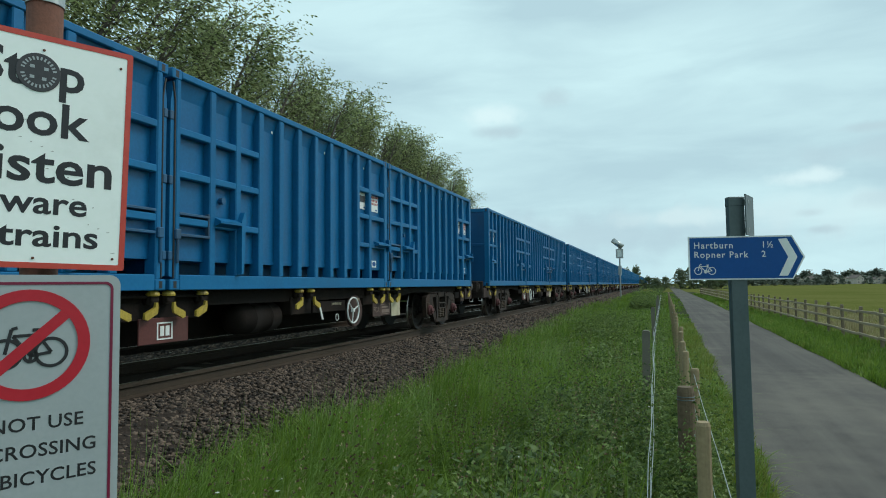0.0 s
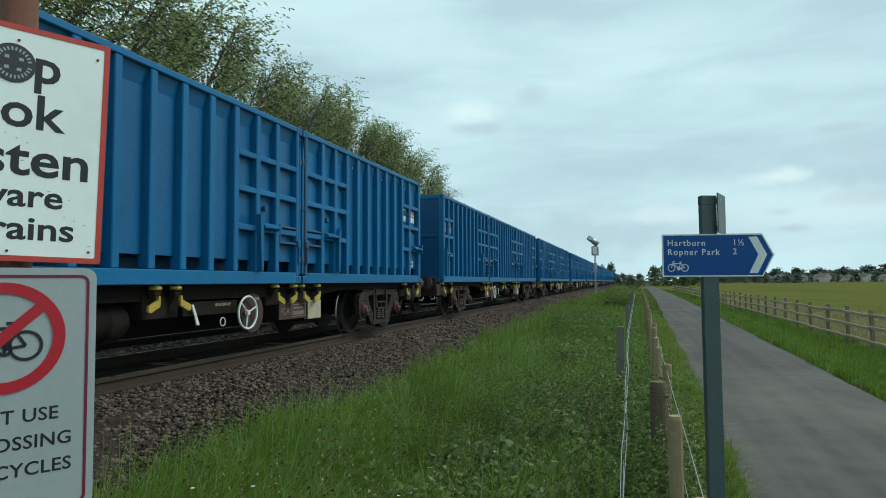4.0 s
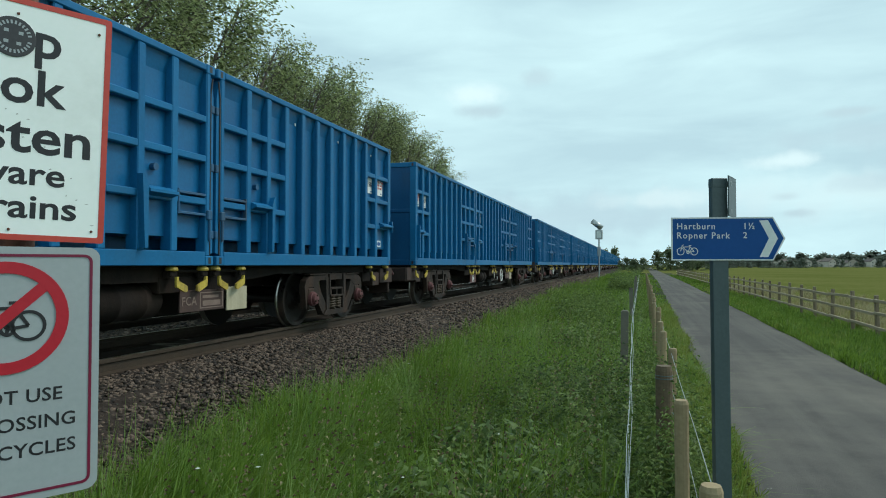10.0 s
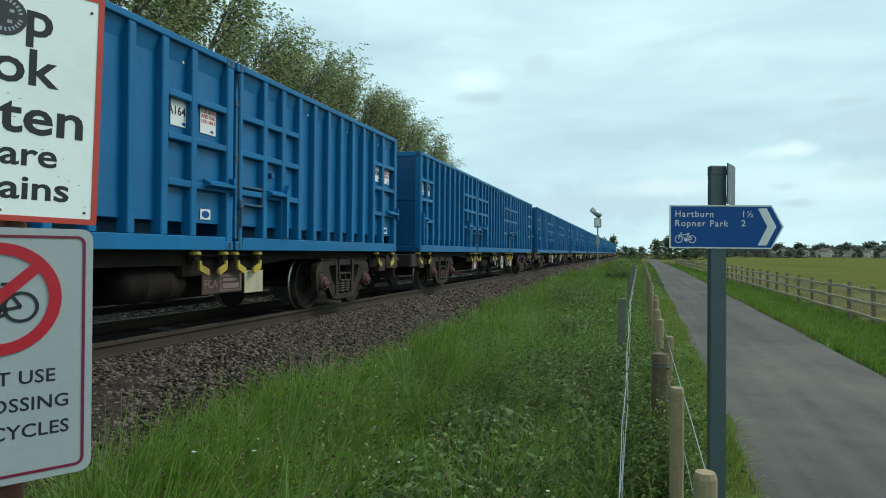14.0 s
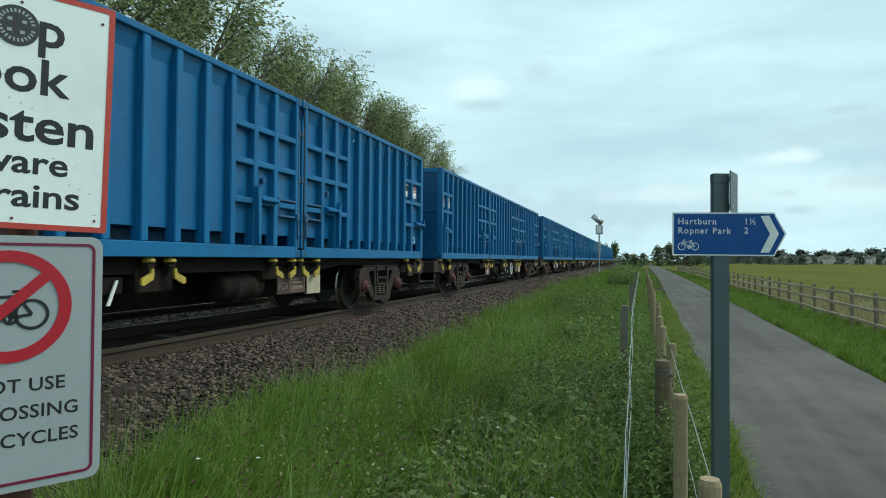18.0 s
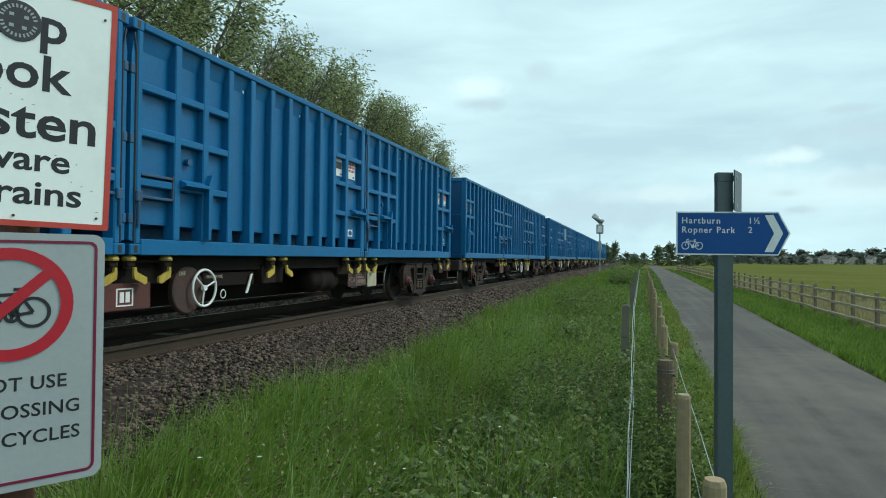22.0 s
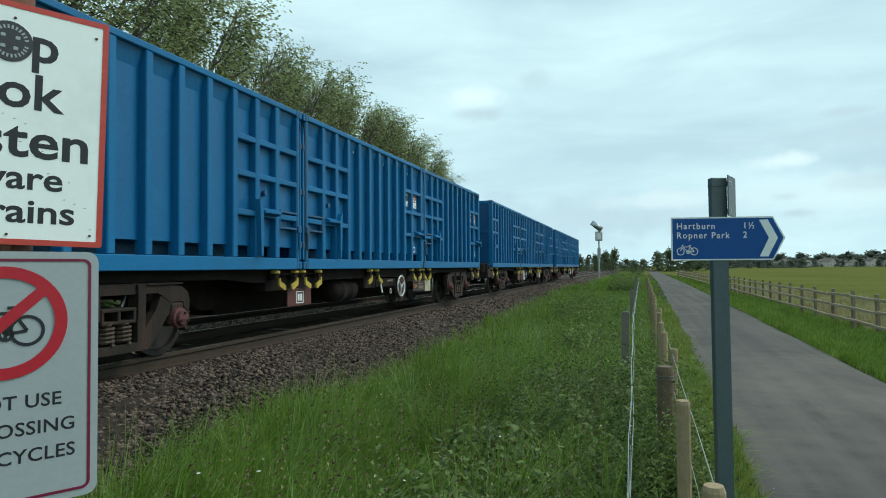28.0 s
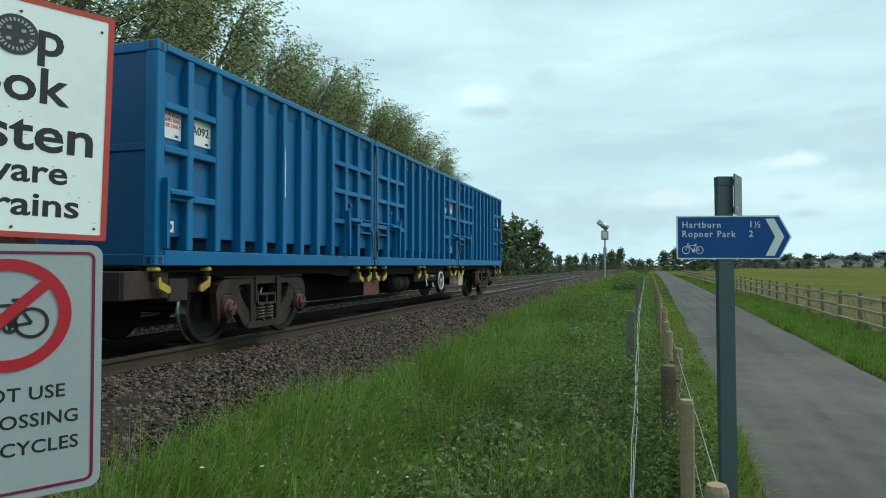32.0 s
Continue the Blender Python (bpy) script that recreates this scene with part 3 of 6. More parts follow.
def build_container(near):
    """A blue ribbed steel box; y runs from the labelled end. Its fittings are on the side near (1 or -1)."""
    c = thing("waste_container", "blue ribbed steel waste container locked on a flat wagon", "container", group="waste containers on the train")
    w, bars = BOX_W / 2, (0.78, 1.31, 1.80)
    for s in (-1, 1):
        def bx(a, b):
            return sorted((s * (w + a), s * (w + b)))
        part("bottom_rail", Shape().box(*bx(-0.17, -0.002), 0.16, BOX_L - 0.16, -0.002, 0.17, 0.008), BLUE_RAIL, c)
        part("top_rail", Shape().box(*bx(-0.12, 0), 0.16, BOX_L - 0.16, BOX_H - 0.09, BOX_H - 0.005, 0.012), BLUE_RAIL, c)
        # sheet: a deep slot above the bottom rail, leaning out below the top rail
        x0, x1, x2 = s * (w - 0.62), s * (w - 0.1), s * (w - 0.045)
        prof = [(x0, 0.1), (x0, 0.325), (x1, 0.335), (x1, 2.2), (x2, 2.42), (x2 - s * 0.03, 2.42), (x1 - s * 0.03, 2.2), (x1 - s * 0.03, 0.36), (x0 - s * 0.03, 0.36), (x0 - s * 0.03, 0.1)]
        part("side_wall", Shape().slab(prof, 0.1, BOX_L - 0.1, 1), BLUE, c)
        rib = Shape().box(*bx(-0.16, -0.004), -0.055, 0.055, 0.167, BOX_H - 0.088, 0.012).mesh("rib", BLUE_RAIL)
        for k in range(1, 11):
            part("rib", rib, BLUE_RAIL, c, m=pose(0, rib_place(s, k), 0))
        for y in (0.0, BOX_L - 0.16):
            part("corner_post", Shape().box(*bx(-0.16, 0), y + 0.004, y + (0.146 if y < 1 else 0.085), 0.11, BOX_H - 0.11, 0.015), BLUE_RAIL, c)
            for z in (0.0, BOX_H - 0.118):
                cs = Shape().box(*bx(-0.162, 0.002), y, y + 0.16, z, z + 0.118, 0.01)
                # casting holes: thin black plates painted as their dark insides
                cs.box(*bx(0.0022, 0.0032), y + 0.055, y + 0.105, z + 0.02, z + 0.098)
                if y < 1:
                    cs.box(*bx(-0.11, -0.06), -0.0012, -0.0002, z + 0.02, z + 0.098)
                me = cs.mesh("corner_casting", BLUE_RAIL)
                me.materials.append(BLACK)
                for q in list(me.polygons)[-(12 if y < 1 else 6):]:
                    q.material_index = 1
                part("corner_casting", me, BLUE_RAIL, c)
        if s != near:
            continue
        for y0, y1 in ((0.14, rib_place(s, 2) - 0.05), (rib_place(s, 8) + 0.05, BOX_L - 0.14)):
            for z in bars:
                part("crossbar", Shape().box(*bx(-0.15, -0.009), y0, y1, z - 0.043, z + 0.043, 0.012), BLUE_RAIL, c)
        # door leaf edge with its rubber seal beside the post of the door end
        ye = BOX_L
        part("door_edge", Shape().slab([(ye - 0.058, 0.14), (ye - 0.002, 0.16), (ye - 0.002, 2.1), (ye - 0.045, 2.34), (ye - 0.058, 2.34)], *bx(-0.14, -0.018)), BLUE_RAIL, c)
        part("door_seal", Shape().path([(s * (w - 0.012), ye - 0.066, 0.13), (s * (w - 0.012), ye - 0.066, 2.12), (s * (w - 0.012), ye - 0.03, 2.33)], 0.011, 6), BLACK, c, "black door seal")
        part("door_latch", Shape().box(*bx(-0.03, 0.03), ye - 0.15, ye - 0.06, 0.56, 0.68, 0.012).tube((s * (w + 0.012), ye - 0.1, 0.3), (s * (w + 0.012), ye - 0.1, 0.6), 0.018, 8), BLUE_DARK, c, "grimy door latch")
        for z in (0.38, 1.22, 1.95):
            part("hinge", Shape().box(*bx(-0.1, -0.006), ye - 0.05, ye + 0.012, z - 0.05, z + 0.05, 0.008), BLUE_DARK, c)
        # step shelves: a sloping tray near each end, with a fin beside it
        r9, r10, r1 = rib_place(s, 9), rib_place(s, 10), rib_place(s, 1)
        tray = [(s * (w - 0.03), 0.76), (s * (w + 0.085), 0.8), (s * (w + 0.085), 0.83), (s * (w - 0.03), 0.88)]
        if s > 0:
            part("step_fin", Shape().slab([(0.10, 0.19), (0.145, 0.19), (0.145, 0.92), (0.10, 0.97)], *bx(-0.01, 0.075)), BLUE_RAIL, c)
            part("step_shelf", Shape().slab(tray, 0.15, 0.56, 1), BLUE_RAIL, c)
        else:
            part("step_shelf", Shape().slab(tray, 0.05, 0.6, 1), BLUE_RAIL, c)
            part("step_gusset", Shape().slab([(0.03, 0.7), (0.055, 0.7), (0.10, 0.93), (0.05, 0.93)], *bx(-0.02, 0.07)), BLUE_RAIL, c)
        part("step_shelf", Shape().slab(tray, r9 + 0.04, r10 - 0.04, 1), BLUE_RAIL, c)
        part("step_fin", Shape().slab([(r9 - 0.02, 0.19), (r9 + 0.03, 0.19), (r9 + 0.03, 0.86), (r9 - 0.03, 0.98), (r9 - 0.06, 0.98)], *bx(-0.01, 0.07)), BLUE_RAIL, c)
        for z in (0.62, 0.86):
            part("rung", Shape().box(*bx(-0.09, 0.0), r10 + 0.05, BOX_L - 0.15, z - 0.016, z + 0.016, 0.006), BLUE_DARK, c)
        part("rung_post", Shape().box(*bx(-0.05, 0.0), r10 + 0.06, r10 + 0.085, 0.6, 0.9, 0.005), BLUE_DARK, c)
        # label plates in the two bays of the labelled end
        px = s * (w - 0.094)
        ya, yb, ym = (0.20, 0.745, 0.20) if s > 0 else (0.27, 0.805, 0.36)
        plate = part("notice_plate", Shape().box(*sorted((px, px + s * 0.006)), ya, ya + 0.31, 1.45, 1.785, 0.002), WHITE, c, "white plate with red wording for road and rail use")
        part("wording", words("FOR ROAD\nAND RAIL\nUSE ONLY", 0.062, REDTEXT, bold=0.012), REDTEXT, plate, m=pose(px + s * 0.008, ya + (0.015 if s > 0 else 0.295), 1.705, 90, 0, 90 * s))
        part("plate_mark", Shape().box(*sorted((px + s * 0.006, px + s * 0.008)), ya + (0.2 if s > 0 else 0.05), ya + (0.26 if s > 0 else 0.11), 1.475, 1.505), SIGN_BLUE, plate)
        num = part("number_plate", Shape().box(*sorted((px, px + s * 0.006)), yb, yb + 0.31, 1.45, 1.785, 0.002), WHITE, c, "white plate with a black container number")
        part("number", words("A000", 0.145, BLACK), BLACK, num, m=pose(px + s * 0.008, yb + (-0.045 if s > 0 else 0.365), 1.58, 90, 0, 90 * s))
        part("plate_mark", Shape().box(*sorted((px + s * 0.006, px + s * 0.008)), yb + (0.2 if s > 0 else 0.05), yb + (0.26 if s > 0 else 0.11), 1.475, 1.505), SIGN_BLUE, num)
        st = part("maker_plate", Shape().box(*sorted((px, px + s * 0.006)), ym, ym + 0.2, 0.38, 0.51, 0.002), WHITE, c, "small white maker's plate")
        part("plate_mark", Shape().slab([(ym + 0.1 + 0.075 * math.cos(q * math.pi / 8), 0.445 + 0.045 * math.sin(q * math.pi / 8)) for q in range(16)], *sorted((px + s * 0.006, px + s * 0.008))), SIGN_BLUE, st, "oval blue mark")
        part("boss", Shape().tube((s * (w - 0.11), (r9 + r10) / 2, 1.1), (s * (w - 0.04), (r9 + r10) / 2, 1.1), 0.042, 12), BLUE_DARK, c)
        # small white spots where the sheet meets the top rail
        for k, q in ((1, 0.09), (4, 0.08), (7, 0.11)):
            yc = rib_place(s, k) + q
            part("paint_chip", Shape().slab([(yc, 2.20), (yc + 0.03, 2.21), (yc + 0.04, 2.27), (yc + 0.008, 2.285)], *bx(-0.102, -0.09)), WHITE, c, "small pale spot below the top rail")
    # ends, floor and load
    # BLUE_END carries the shade of the end faces in its colour
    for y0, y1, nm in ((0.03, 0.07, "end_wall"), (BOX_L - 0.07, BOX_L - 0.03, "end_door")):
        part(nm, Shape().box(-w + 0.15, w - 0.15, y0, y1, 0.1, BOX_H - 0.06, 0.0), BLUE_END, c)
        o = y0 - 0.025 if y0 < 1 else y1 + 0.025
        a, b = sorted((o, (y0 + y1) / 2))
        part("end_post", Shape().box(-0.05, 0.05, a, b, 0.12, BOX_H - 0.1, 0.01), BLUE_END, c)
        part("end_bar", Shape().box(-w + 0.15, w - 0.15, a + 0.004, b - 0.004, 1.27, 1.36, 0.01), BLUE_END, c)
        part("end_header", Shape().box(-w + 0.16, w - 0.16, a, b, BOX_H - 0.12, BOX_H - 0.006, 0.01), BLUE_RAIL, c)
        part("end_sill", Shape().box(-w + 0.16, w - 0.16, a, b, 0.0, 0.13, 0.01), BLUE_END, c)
    part("floor", Shape().box(-w + 0.6, w - 0.6, 0.08, BOX_L - 0.08, 0.02, 0.06), BLUE_DARK, c)
    part("load", Shape().box(-w + 0.22, w - 0.22, 0.1, BOX_L - 0.1, 2.1, 2.2), BLUE_DARK, c, "dark sheet over the load")
    return c


# ---- wagons ----
WHEEL_R = 0.452
AXLE = 0.915


def coil(sh, x, y, z0, z1, r, turns, wire):
    pts = [(x + r * math.cos(a), y + r * math.sin(a), z0 + (z1 - z0) * a / (2 * math.pi * turns)) for a in (2 * math.pi * i / 10 for i in range(10 * turns + 1))]
    sh.path(pts, wire, 5)


def build_bogie(parent, y):
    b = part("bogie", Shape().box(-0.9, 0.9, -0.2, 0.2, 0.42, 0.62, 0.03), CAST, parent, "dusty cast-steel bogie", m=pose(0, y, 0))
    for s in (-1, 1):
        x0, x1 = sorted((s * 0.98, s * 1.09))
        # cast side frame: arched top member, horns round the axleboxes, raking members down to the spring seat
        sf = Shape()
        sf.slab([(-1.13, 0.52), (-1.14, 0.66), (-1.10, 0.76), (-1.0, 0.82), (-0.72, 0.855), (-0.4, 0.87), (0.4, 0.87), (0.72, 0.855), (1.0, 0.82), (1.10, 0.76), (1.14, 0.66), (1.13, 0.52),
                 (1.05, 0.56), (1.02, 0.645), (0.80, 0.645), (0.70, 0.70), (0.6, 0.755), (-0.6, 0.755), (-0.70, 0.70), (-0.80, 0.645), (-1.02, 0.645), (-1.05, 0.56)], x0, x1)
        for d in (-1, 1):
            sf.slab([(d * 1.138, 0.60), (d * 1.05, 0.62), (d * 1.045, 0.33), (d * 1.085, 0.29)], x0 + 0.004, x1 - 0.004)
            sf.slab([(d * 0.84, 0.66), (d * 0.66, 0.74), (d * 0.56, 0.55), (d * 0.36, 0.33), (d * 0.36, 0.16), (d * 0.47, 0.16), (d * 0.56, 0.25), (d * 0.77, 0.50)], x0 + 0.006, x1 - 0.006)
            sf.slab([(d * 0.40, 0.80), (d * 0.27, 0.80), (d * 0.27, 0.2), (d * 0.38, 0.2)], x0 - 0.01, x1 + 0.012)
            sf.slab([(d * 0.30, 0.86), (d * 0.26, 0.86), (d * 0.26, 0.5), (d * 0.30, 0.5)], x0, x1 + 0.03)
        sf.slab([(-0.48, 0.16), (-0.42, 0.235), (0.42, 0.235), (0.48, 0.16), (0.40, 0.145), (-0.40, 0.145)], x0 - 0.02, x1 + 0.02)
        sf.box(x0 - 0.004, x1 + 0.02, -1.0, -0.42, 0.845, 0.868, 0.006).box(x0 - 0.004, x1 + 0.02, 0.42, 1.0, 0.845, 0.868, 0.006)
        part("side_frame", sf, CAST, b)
        if s < 0:
            continue
        be = Shape()
        for z in (0.47, 0.60):
            be.box(*sorted((s * 0.9, s * 1.12)), -0.24, 0.24, z - 0.018, z + 0.018, 0.008)
        for q in (-0.22, 0.0, 0.22):
            be.box(*sorted((s * 0.9, s * 1.115)), q - 0.02, q + 0.02, 0.47, 0.60, 0.006)
        part("bolster_end", be, CAST, b)
        for k in (-0.115, 0.115):
            sp = Shape()
            coil(sp, s * 1.03, k, 0.24, 0.455, 0.085, 5, 0.019)
            part("coil_spring", sp, SPRING, b)
        for d in (-1, 1):
            ax = part("axlebox", Shape().box(*sorted((s * 0.94, s * 1.1)), d * AXLE - 0.125, d * AXLE + 0.125, 0.36, 0.64, 0.03), CAST, b)
            part("axle_cap", Shape().lathe([(0, 0.125), (0.05 * s, 0.12), (0.055 * s, 0.095), (0.10 * s, 0.085), (0.105 * s, 0.06), (0.115 * s, 0.0005)], (s * 1.09, d * AXLE, WHEEL_R), 0, 18), CAP, ax, "reddish bearing cap")
            for q in range(3):
                an = math.pi / 2 + q * 2 * math.pi / 3
                part("cap_bolt", Shape().tube((s * 1.19, d * AXLE + 0.058 * math.cos(an), WHEEL_R + 0.058 * math.sin(an)), (s * 1.213, d * AXLE + 0.058 * math.cos(an), WHEEL_R + 0.058 * math.sin(an)), 0.017, 6), CAST, ax)
    sets = []
    for d in (-1, 1):
        ws = Shape()
        for s in (-1, 1):
            o = s * 0.6805
            ws.lathe([(o, 0.07), (o, WHEEL_R + 0.028), (o + s * 0.022, WHEEL_R + 0.028), (o + s * 0.034, WHEEL_R + 0.006), (o + s * 0.135, WHEEL_R - 0.002), (o + s * 0.135, WHEEL_R - 0.06),
                      (o + s * 0.085, WHEEL_R - 0.075), (o + s * 0.06, 0.2), (o + s * 0.1, 0.13), (o + s * 0.15, 0.12), (o + s * 0.15, 0.07)], (0, 0, 0), 0, 32)
        ws.tube((-1.05, 0, 0), (1.05, 0, 0), 0.075, 14)
        me = ws.mesh("wheelset", TYRE)
        me.materials.append(BRIGHT)
        for q in me.polygons:
            q.material_index = int(all(abs(math.hypot(me.vertices[i].co.y, me.vertices[i].co.z) - WHEEL_R - 0.013) < 0.02 for i in q.vertices))
        sets.append(part("wheelset", me, TYRE, b, "worn steel wheels on an axle", m=pose(0, d * AXLE, WHEEL_R)))
    return sets


def build_lock(w, s, yy, d, D):
    """A container lock under the side rail: brown block, round yellow cap and a yellow handle that points along d."""
    lk = part("twist_lock", Shape().tube((s * 1.1, yy, D - 0.15), (s * 1.1, yy, D - 0.03), 0.07, 12).box(*sorted((s * 1.0, s * 1.17)), yy - 0.06, yy + 0.06, D - 0.13, D - 0.07, 0.012), FRAME, w)
    part("lock_cap", Shape().lathe([(-0.062, 0.072), (-0.045, 0.078), (-0.02, 0.068), (-0.004, 0.045), (-0.002, 0.001)], (s * 1.125, yy, D), 2, 12), YELLOW, lk, "round yellow lock cap")
    h = Shape().slab([(yy + d * 0.0, D - 0.13), (yy + d * 0.028, D - 0.13), (yy + d * 0.04, D - 0.18), (yy + d * 0.185, D - 0.24), (yy + d * 0.19, D - 0.3), (yy + d * 0.15, D - 0.315), (yy + d * 0.005, D - 0.25), (yy - d * 0.005, D - 0.19)], *sorted((s * 1.175, s * 1.205)))
    part("locking_handle", h, YELLOW, lk, "yellow locking handle")


def build_wagon(wheel_first):
    """A container flat wagon; y runs from the front edge of its first container, z = 0 on the rail head."""
    w = thing("flat_wagon", "grimy brown container flat wagon running on the railway", "wagon", group="flat wagons of the train")
    L, D = 2 * BOX_STEP + BOX_L, DECK_Z - RAIL_Z
    sets = build_bogie(w, 2.39) + build_bogie(w, L - 2.39)
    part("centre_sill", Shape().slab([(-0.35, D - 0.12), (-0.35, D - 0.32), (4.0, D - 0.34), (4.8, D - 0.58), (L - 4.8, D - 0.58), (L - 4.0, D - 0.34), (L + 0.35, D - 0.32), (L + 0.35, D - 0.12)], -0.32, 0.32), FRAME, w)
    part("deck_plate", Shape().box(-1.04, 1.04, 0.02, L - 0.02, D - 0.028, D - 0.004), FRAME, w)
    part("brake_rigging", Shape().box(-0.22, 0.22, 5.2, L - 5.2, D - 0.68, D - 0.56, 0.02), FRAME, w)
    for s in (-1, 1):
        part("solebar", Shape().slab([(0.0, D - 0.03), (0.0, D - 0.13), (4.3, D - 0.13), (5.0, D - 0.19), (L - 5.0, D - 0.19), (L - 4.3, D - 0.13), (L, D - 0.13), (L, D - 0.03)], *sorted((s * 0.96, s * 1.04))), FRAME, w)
        for y0, y1 in ((-0.34, 0.34), (L - 0.34, L + 0.34)):
            part("end_girder", Shape().box(*sorted((s * 1.0, s * 1.12)), y0, y1, D - 0.37, D - 0.06, 0.012), SOOT, w)
    for y in (-0.36, L + 0.14):
        part("headstock", Shape().box(-1.1, 1.1, y, y + 0.22, D - 0.38, D - 0.06, 0.015), SOOT, w)
    for y, t in ((-0.02, -1), (L + 0.02, 1)):
        outer = (t < 0) == wheel_first
        part("drawgear", Shape().lathe([(0, 0.09), (0.3 * t, 0.09), (0.3 * t, 0.13), (0.36 * t, 0.13), (0.4 * t, 0.08), (0.7 * t, 0.07)], (0, y + 0.3 * t, D - 0.2), 1, 16), SOOT, w, "sooty drawgear")
        part("brake_hose", Shape().path([(0.45, y + t * (0.3 + 0.06 * k), D - 0.28 - 0.28 * math.sin(math.pi * k / 9)) for k in range(10)], 0.02, 6), BLACK, w)
        if outer:
            for bx in (-0.87, 0.87):
                bf = part("buffer", Shape().lathe([(0.36 * t, 0.15), (0.40 * t, 0.16), (0.44 * t, 0.14), (0.72 * t, 0.13), (0.93 * t, 0.12)], (bx, y, D - 0.02), 1, 24), SOOT, w, "sooty brown side buffer")
                part("buffer_base", Shape().box(bx - 0.24, bx + 0.24, *sorted((y + 0.32 * t, y + 0.37 * t)), D - 0.2, D + 0.15, 0.02), SOOT, bf, "square mounting plate")
                part("buffer_head", Shape().box(bx - 0.26, bx + 0.26, *sorted((y + 0.93 * t, y + 0.985 * t)), D - 0.2, D + 0.16, 0.035), SOOT, bf, "broad buffer head with rounded corners")
                part("buffer_sleeve", Shape().lathe([(0.70 * t, 0.136), (0.92 * t, 0.134)], (bx, y, D - 0.02), 1, 20), SLEEVE, bf, "greasy pale buffer sleeve")
            part("end_step", Shape().path([(1.05, y + 0.3 * t, D - 0.36), (1.05, y + 0.36 * t, D - 0.46), (1.05, y + 0.66 * t, D - 0.46), (1.05, y + 0.72 * t, D - 0.38)], 0.011, 6), GALV, w, "pale bent step rail")
        elif t > 0:
            part("end_plate", Shape().box(0.55, 1.02, y + 0.36, y + 0.43, D - 0.62, D + 0.08, 0.02), SOOT, w, "tall sooty plate beside the coupling")
            part("hose_cock", Shape().path([(1.04, y + 0.2, D - 0.34), (1.06, y + 0.32, D - 0.26), (1.07, y + 0.42, D - 0.14), (1.07, y + 0.5, D - 0.2)], 0.03, 8), CAP, w, "red air hose cock")
    # locks in pairs under each container corner
    for s in (-1, 1):
        for k in range(3):
            for e, y in ((-1, k * BOX_STEP + 0.09), (1, k * BOX_STEP + BOX_L - 0.09)):
                end = (k, e) in ((0, -1), (2, 1))
                inner = y - e * (0.89 if end else 0.56)
                if s > 0:
                    for yy, d in ((y, -e), (inner, e)):
                        build_lock(w, s, yy, d, D)
                    part("lock_bar", Shape().box(1.06, 1.12, min(y, inner), max(y, inner), D - 0.085, D - 0.055, 0.006), FRAME, w)
                if end:
                    part("bracket_box", Shape().box(*sorted((s * 0.8, s * 1.1)), (y + inner) / 2 - 0.17, (y + inner) / 2 + 0.17, D - 0.42, D - 0.15, 0.015), SOOT, w)
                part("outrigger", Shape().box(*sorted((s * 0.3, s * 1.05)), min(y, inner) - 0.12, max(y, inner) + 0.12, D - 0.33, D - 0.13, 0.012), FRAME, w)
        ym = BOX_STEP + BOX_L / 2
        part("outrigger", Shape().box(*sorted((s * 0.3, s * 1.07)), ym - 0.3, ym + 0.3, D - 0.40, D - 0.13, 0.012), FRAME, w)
        if s < 0:
            continue
        for d in (-1, 1):
            build_lock(w, s, ym + d * 0.17, d, D)
        # boards at the two joints
        j1, j2 = BOX_STEP - 0.03, 2 * BOX_STEP - 0.03
        db = part("operator_board", Shape().box(1.1, 1.118, j1 - 0.3, j1 + 0.46, D - 0.58, D - 0.30, 0.004), MAROON, w, "maroon board with a small white emblem")
        je = j1 + 0.08
        part("emblem", Shape().slab([(je - 0.12, D - 0.54), (je + 0.12, D - 0.54), (je + 0.12, D - 0.35), (je - 0.12, D - 0.35)], 1.118, 1.122, hole=[(je - 0.10, D - 0.525), (je + 0.10, D - 0.525), (je + 0.10, D - 0.365), (je - 0.10, D - 0.365)])
             .box(1.118, 1.122, je - 0.07, je - 0.012, D - 0.5, D - 0.39).box(1.118, 1.122, je + 0.012, je + 0.07, D - 0.5, D - 0.39), WHITE, db)
        b0, b1 = j2 - 0.52, j2 + 0.34
        dp = part("data_board", Shape().box(1.1, 1.118, b0, b1, D - 0.56, D - 0.30, 0.004), BROWN, w, "brown board with pale wagon lettering")
        part("class_letters", words("FCA", 0.15, TAN, bold=0.008), TAN, dp, m=pose(1.121, b0 + 0.03, D - 0.48, 90, 0, 90))
        part("lettering_frame", Shape().slab([(b0 + 0.37, D - 0.53), (b1 - 0.03, D - 0.53), (b1 - 0.03, D - 0.33), (b0 + 0.37, D - 0.33)], 1.118, 1.1205, hole=[(b0 + 0.385, D - 0.518), (b1 - 0.045, D - 0.518), (b1 - 0.045, D - 0.342), (b0 + 0.385, D - 0.342)]), TAN, dp)
        part("lettering_bar", Shape().box(1.118, 1.121, b0 + 0.42, b1 - 0.08, D - 0.50, D - 0.435), TAN, dp)
        part("lettering_bar", Shape().box(1.118, 1.121, b0 + 0.42, b1 - 0.12, D - 0.405, D - 0.37), TAN, dp)
        part("cream_board", Shape().box(1.1, 1.118, j2 + 0.40, j2 + 0.86, D - 0.59, D - 0.28, 0.004), CREAM, w, "cream painted board with faint lettering")
        # hand brake
        yw = j1 + 1.38 if wheel_first else j2 - 1.38
        t = 1 if wheel_first else -1
        x, zw = 1.13, D - 0.40
        part("brake_handwheel", Shape().ring((x, yw, zw), 0.225, 0.016, 0, 28, 8), WHITE, w, "white brake handwheel", smooth=True)
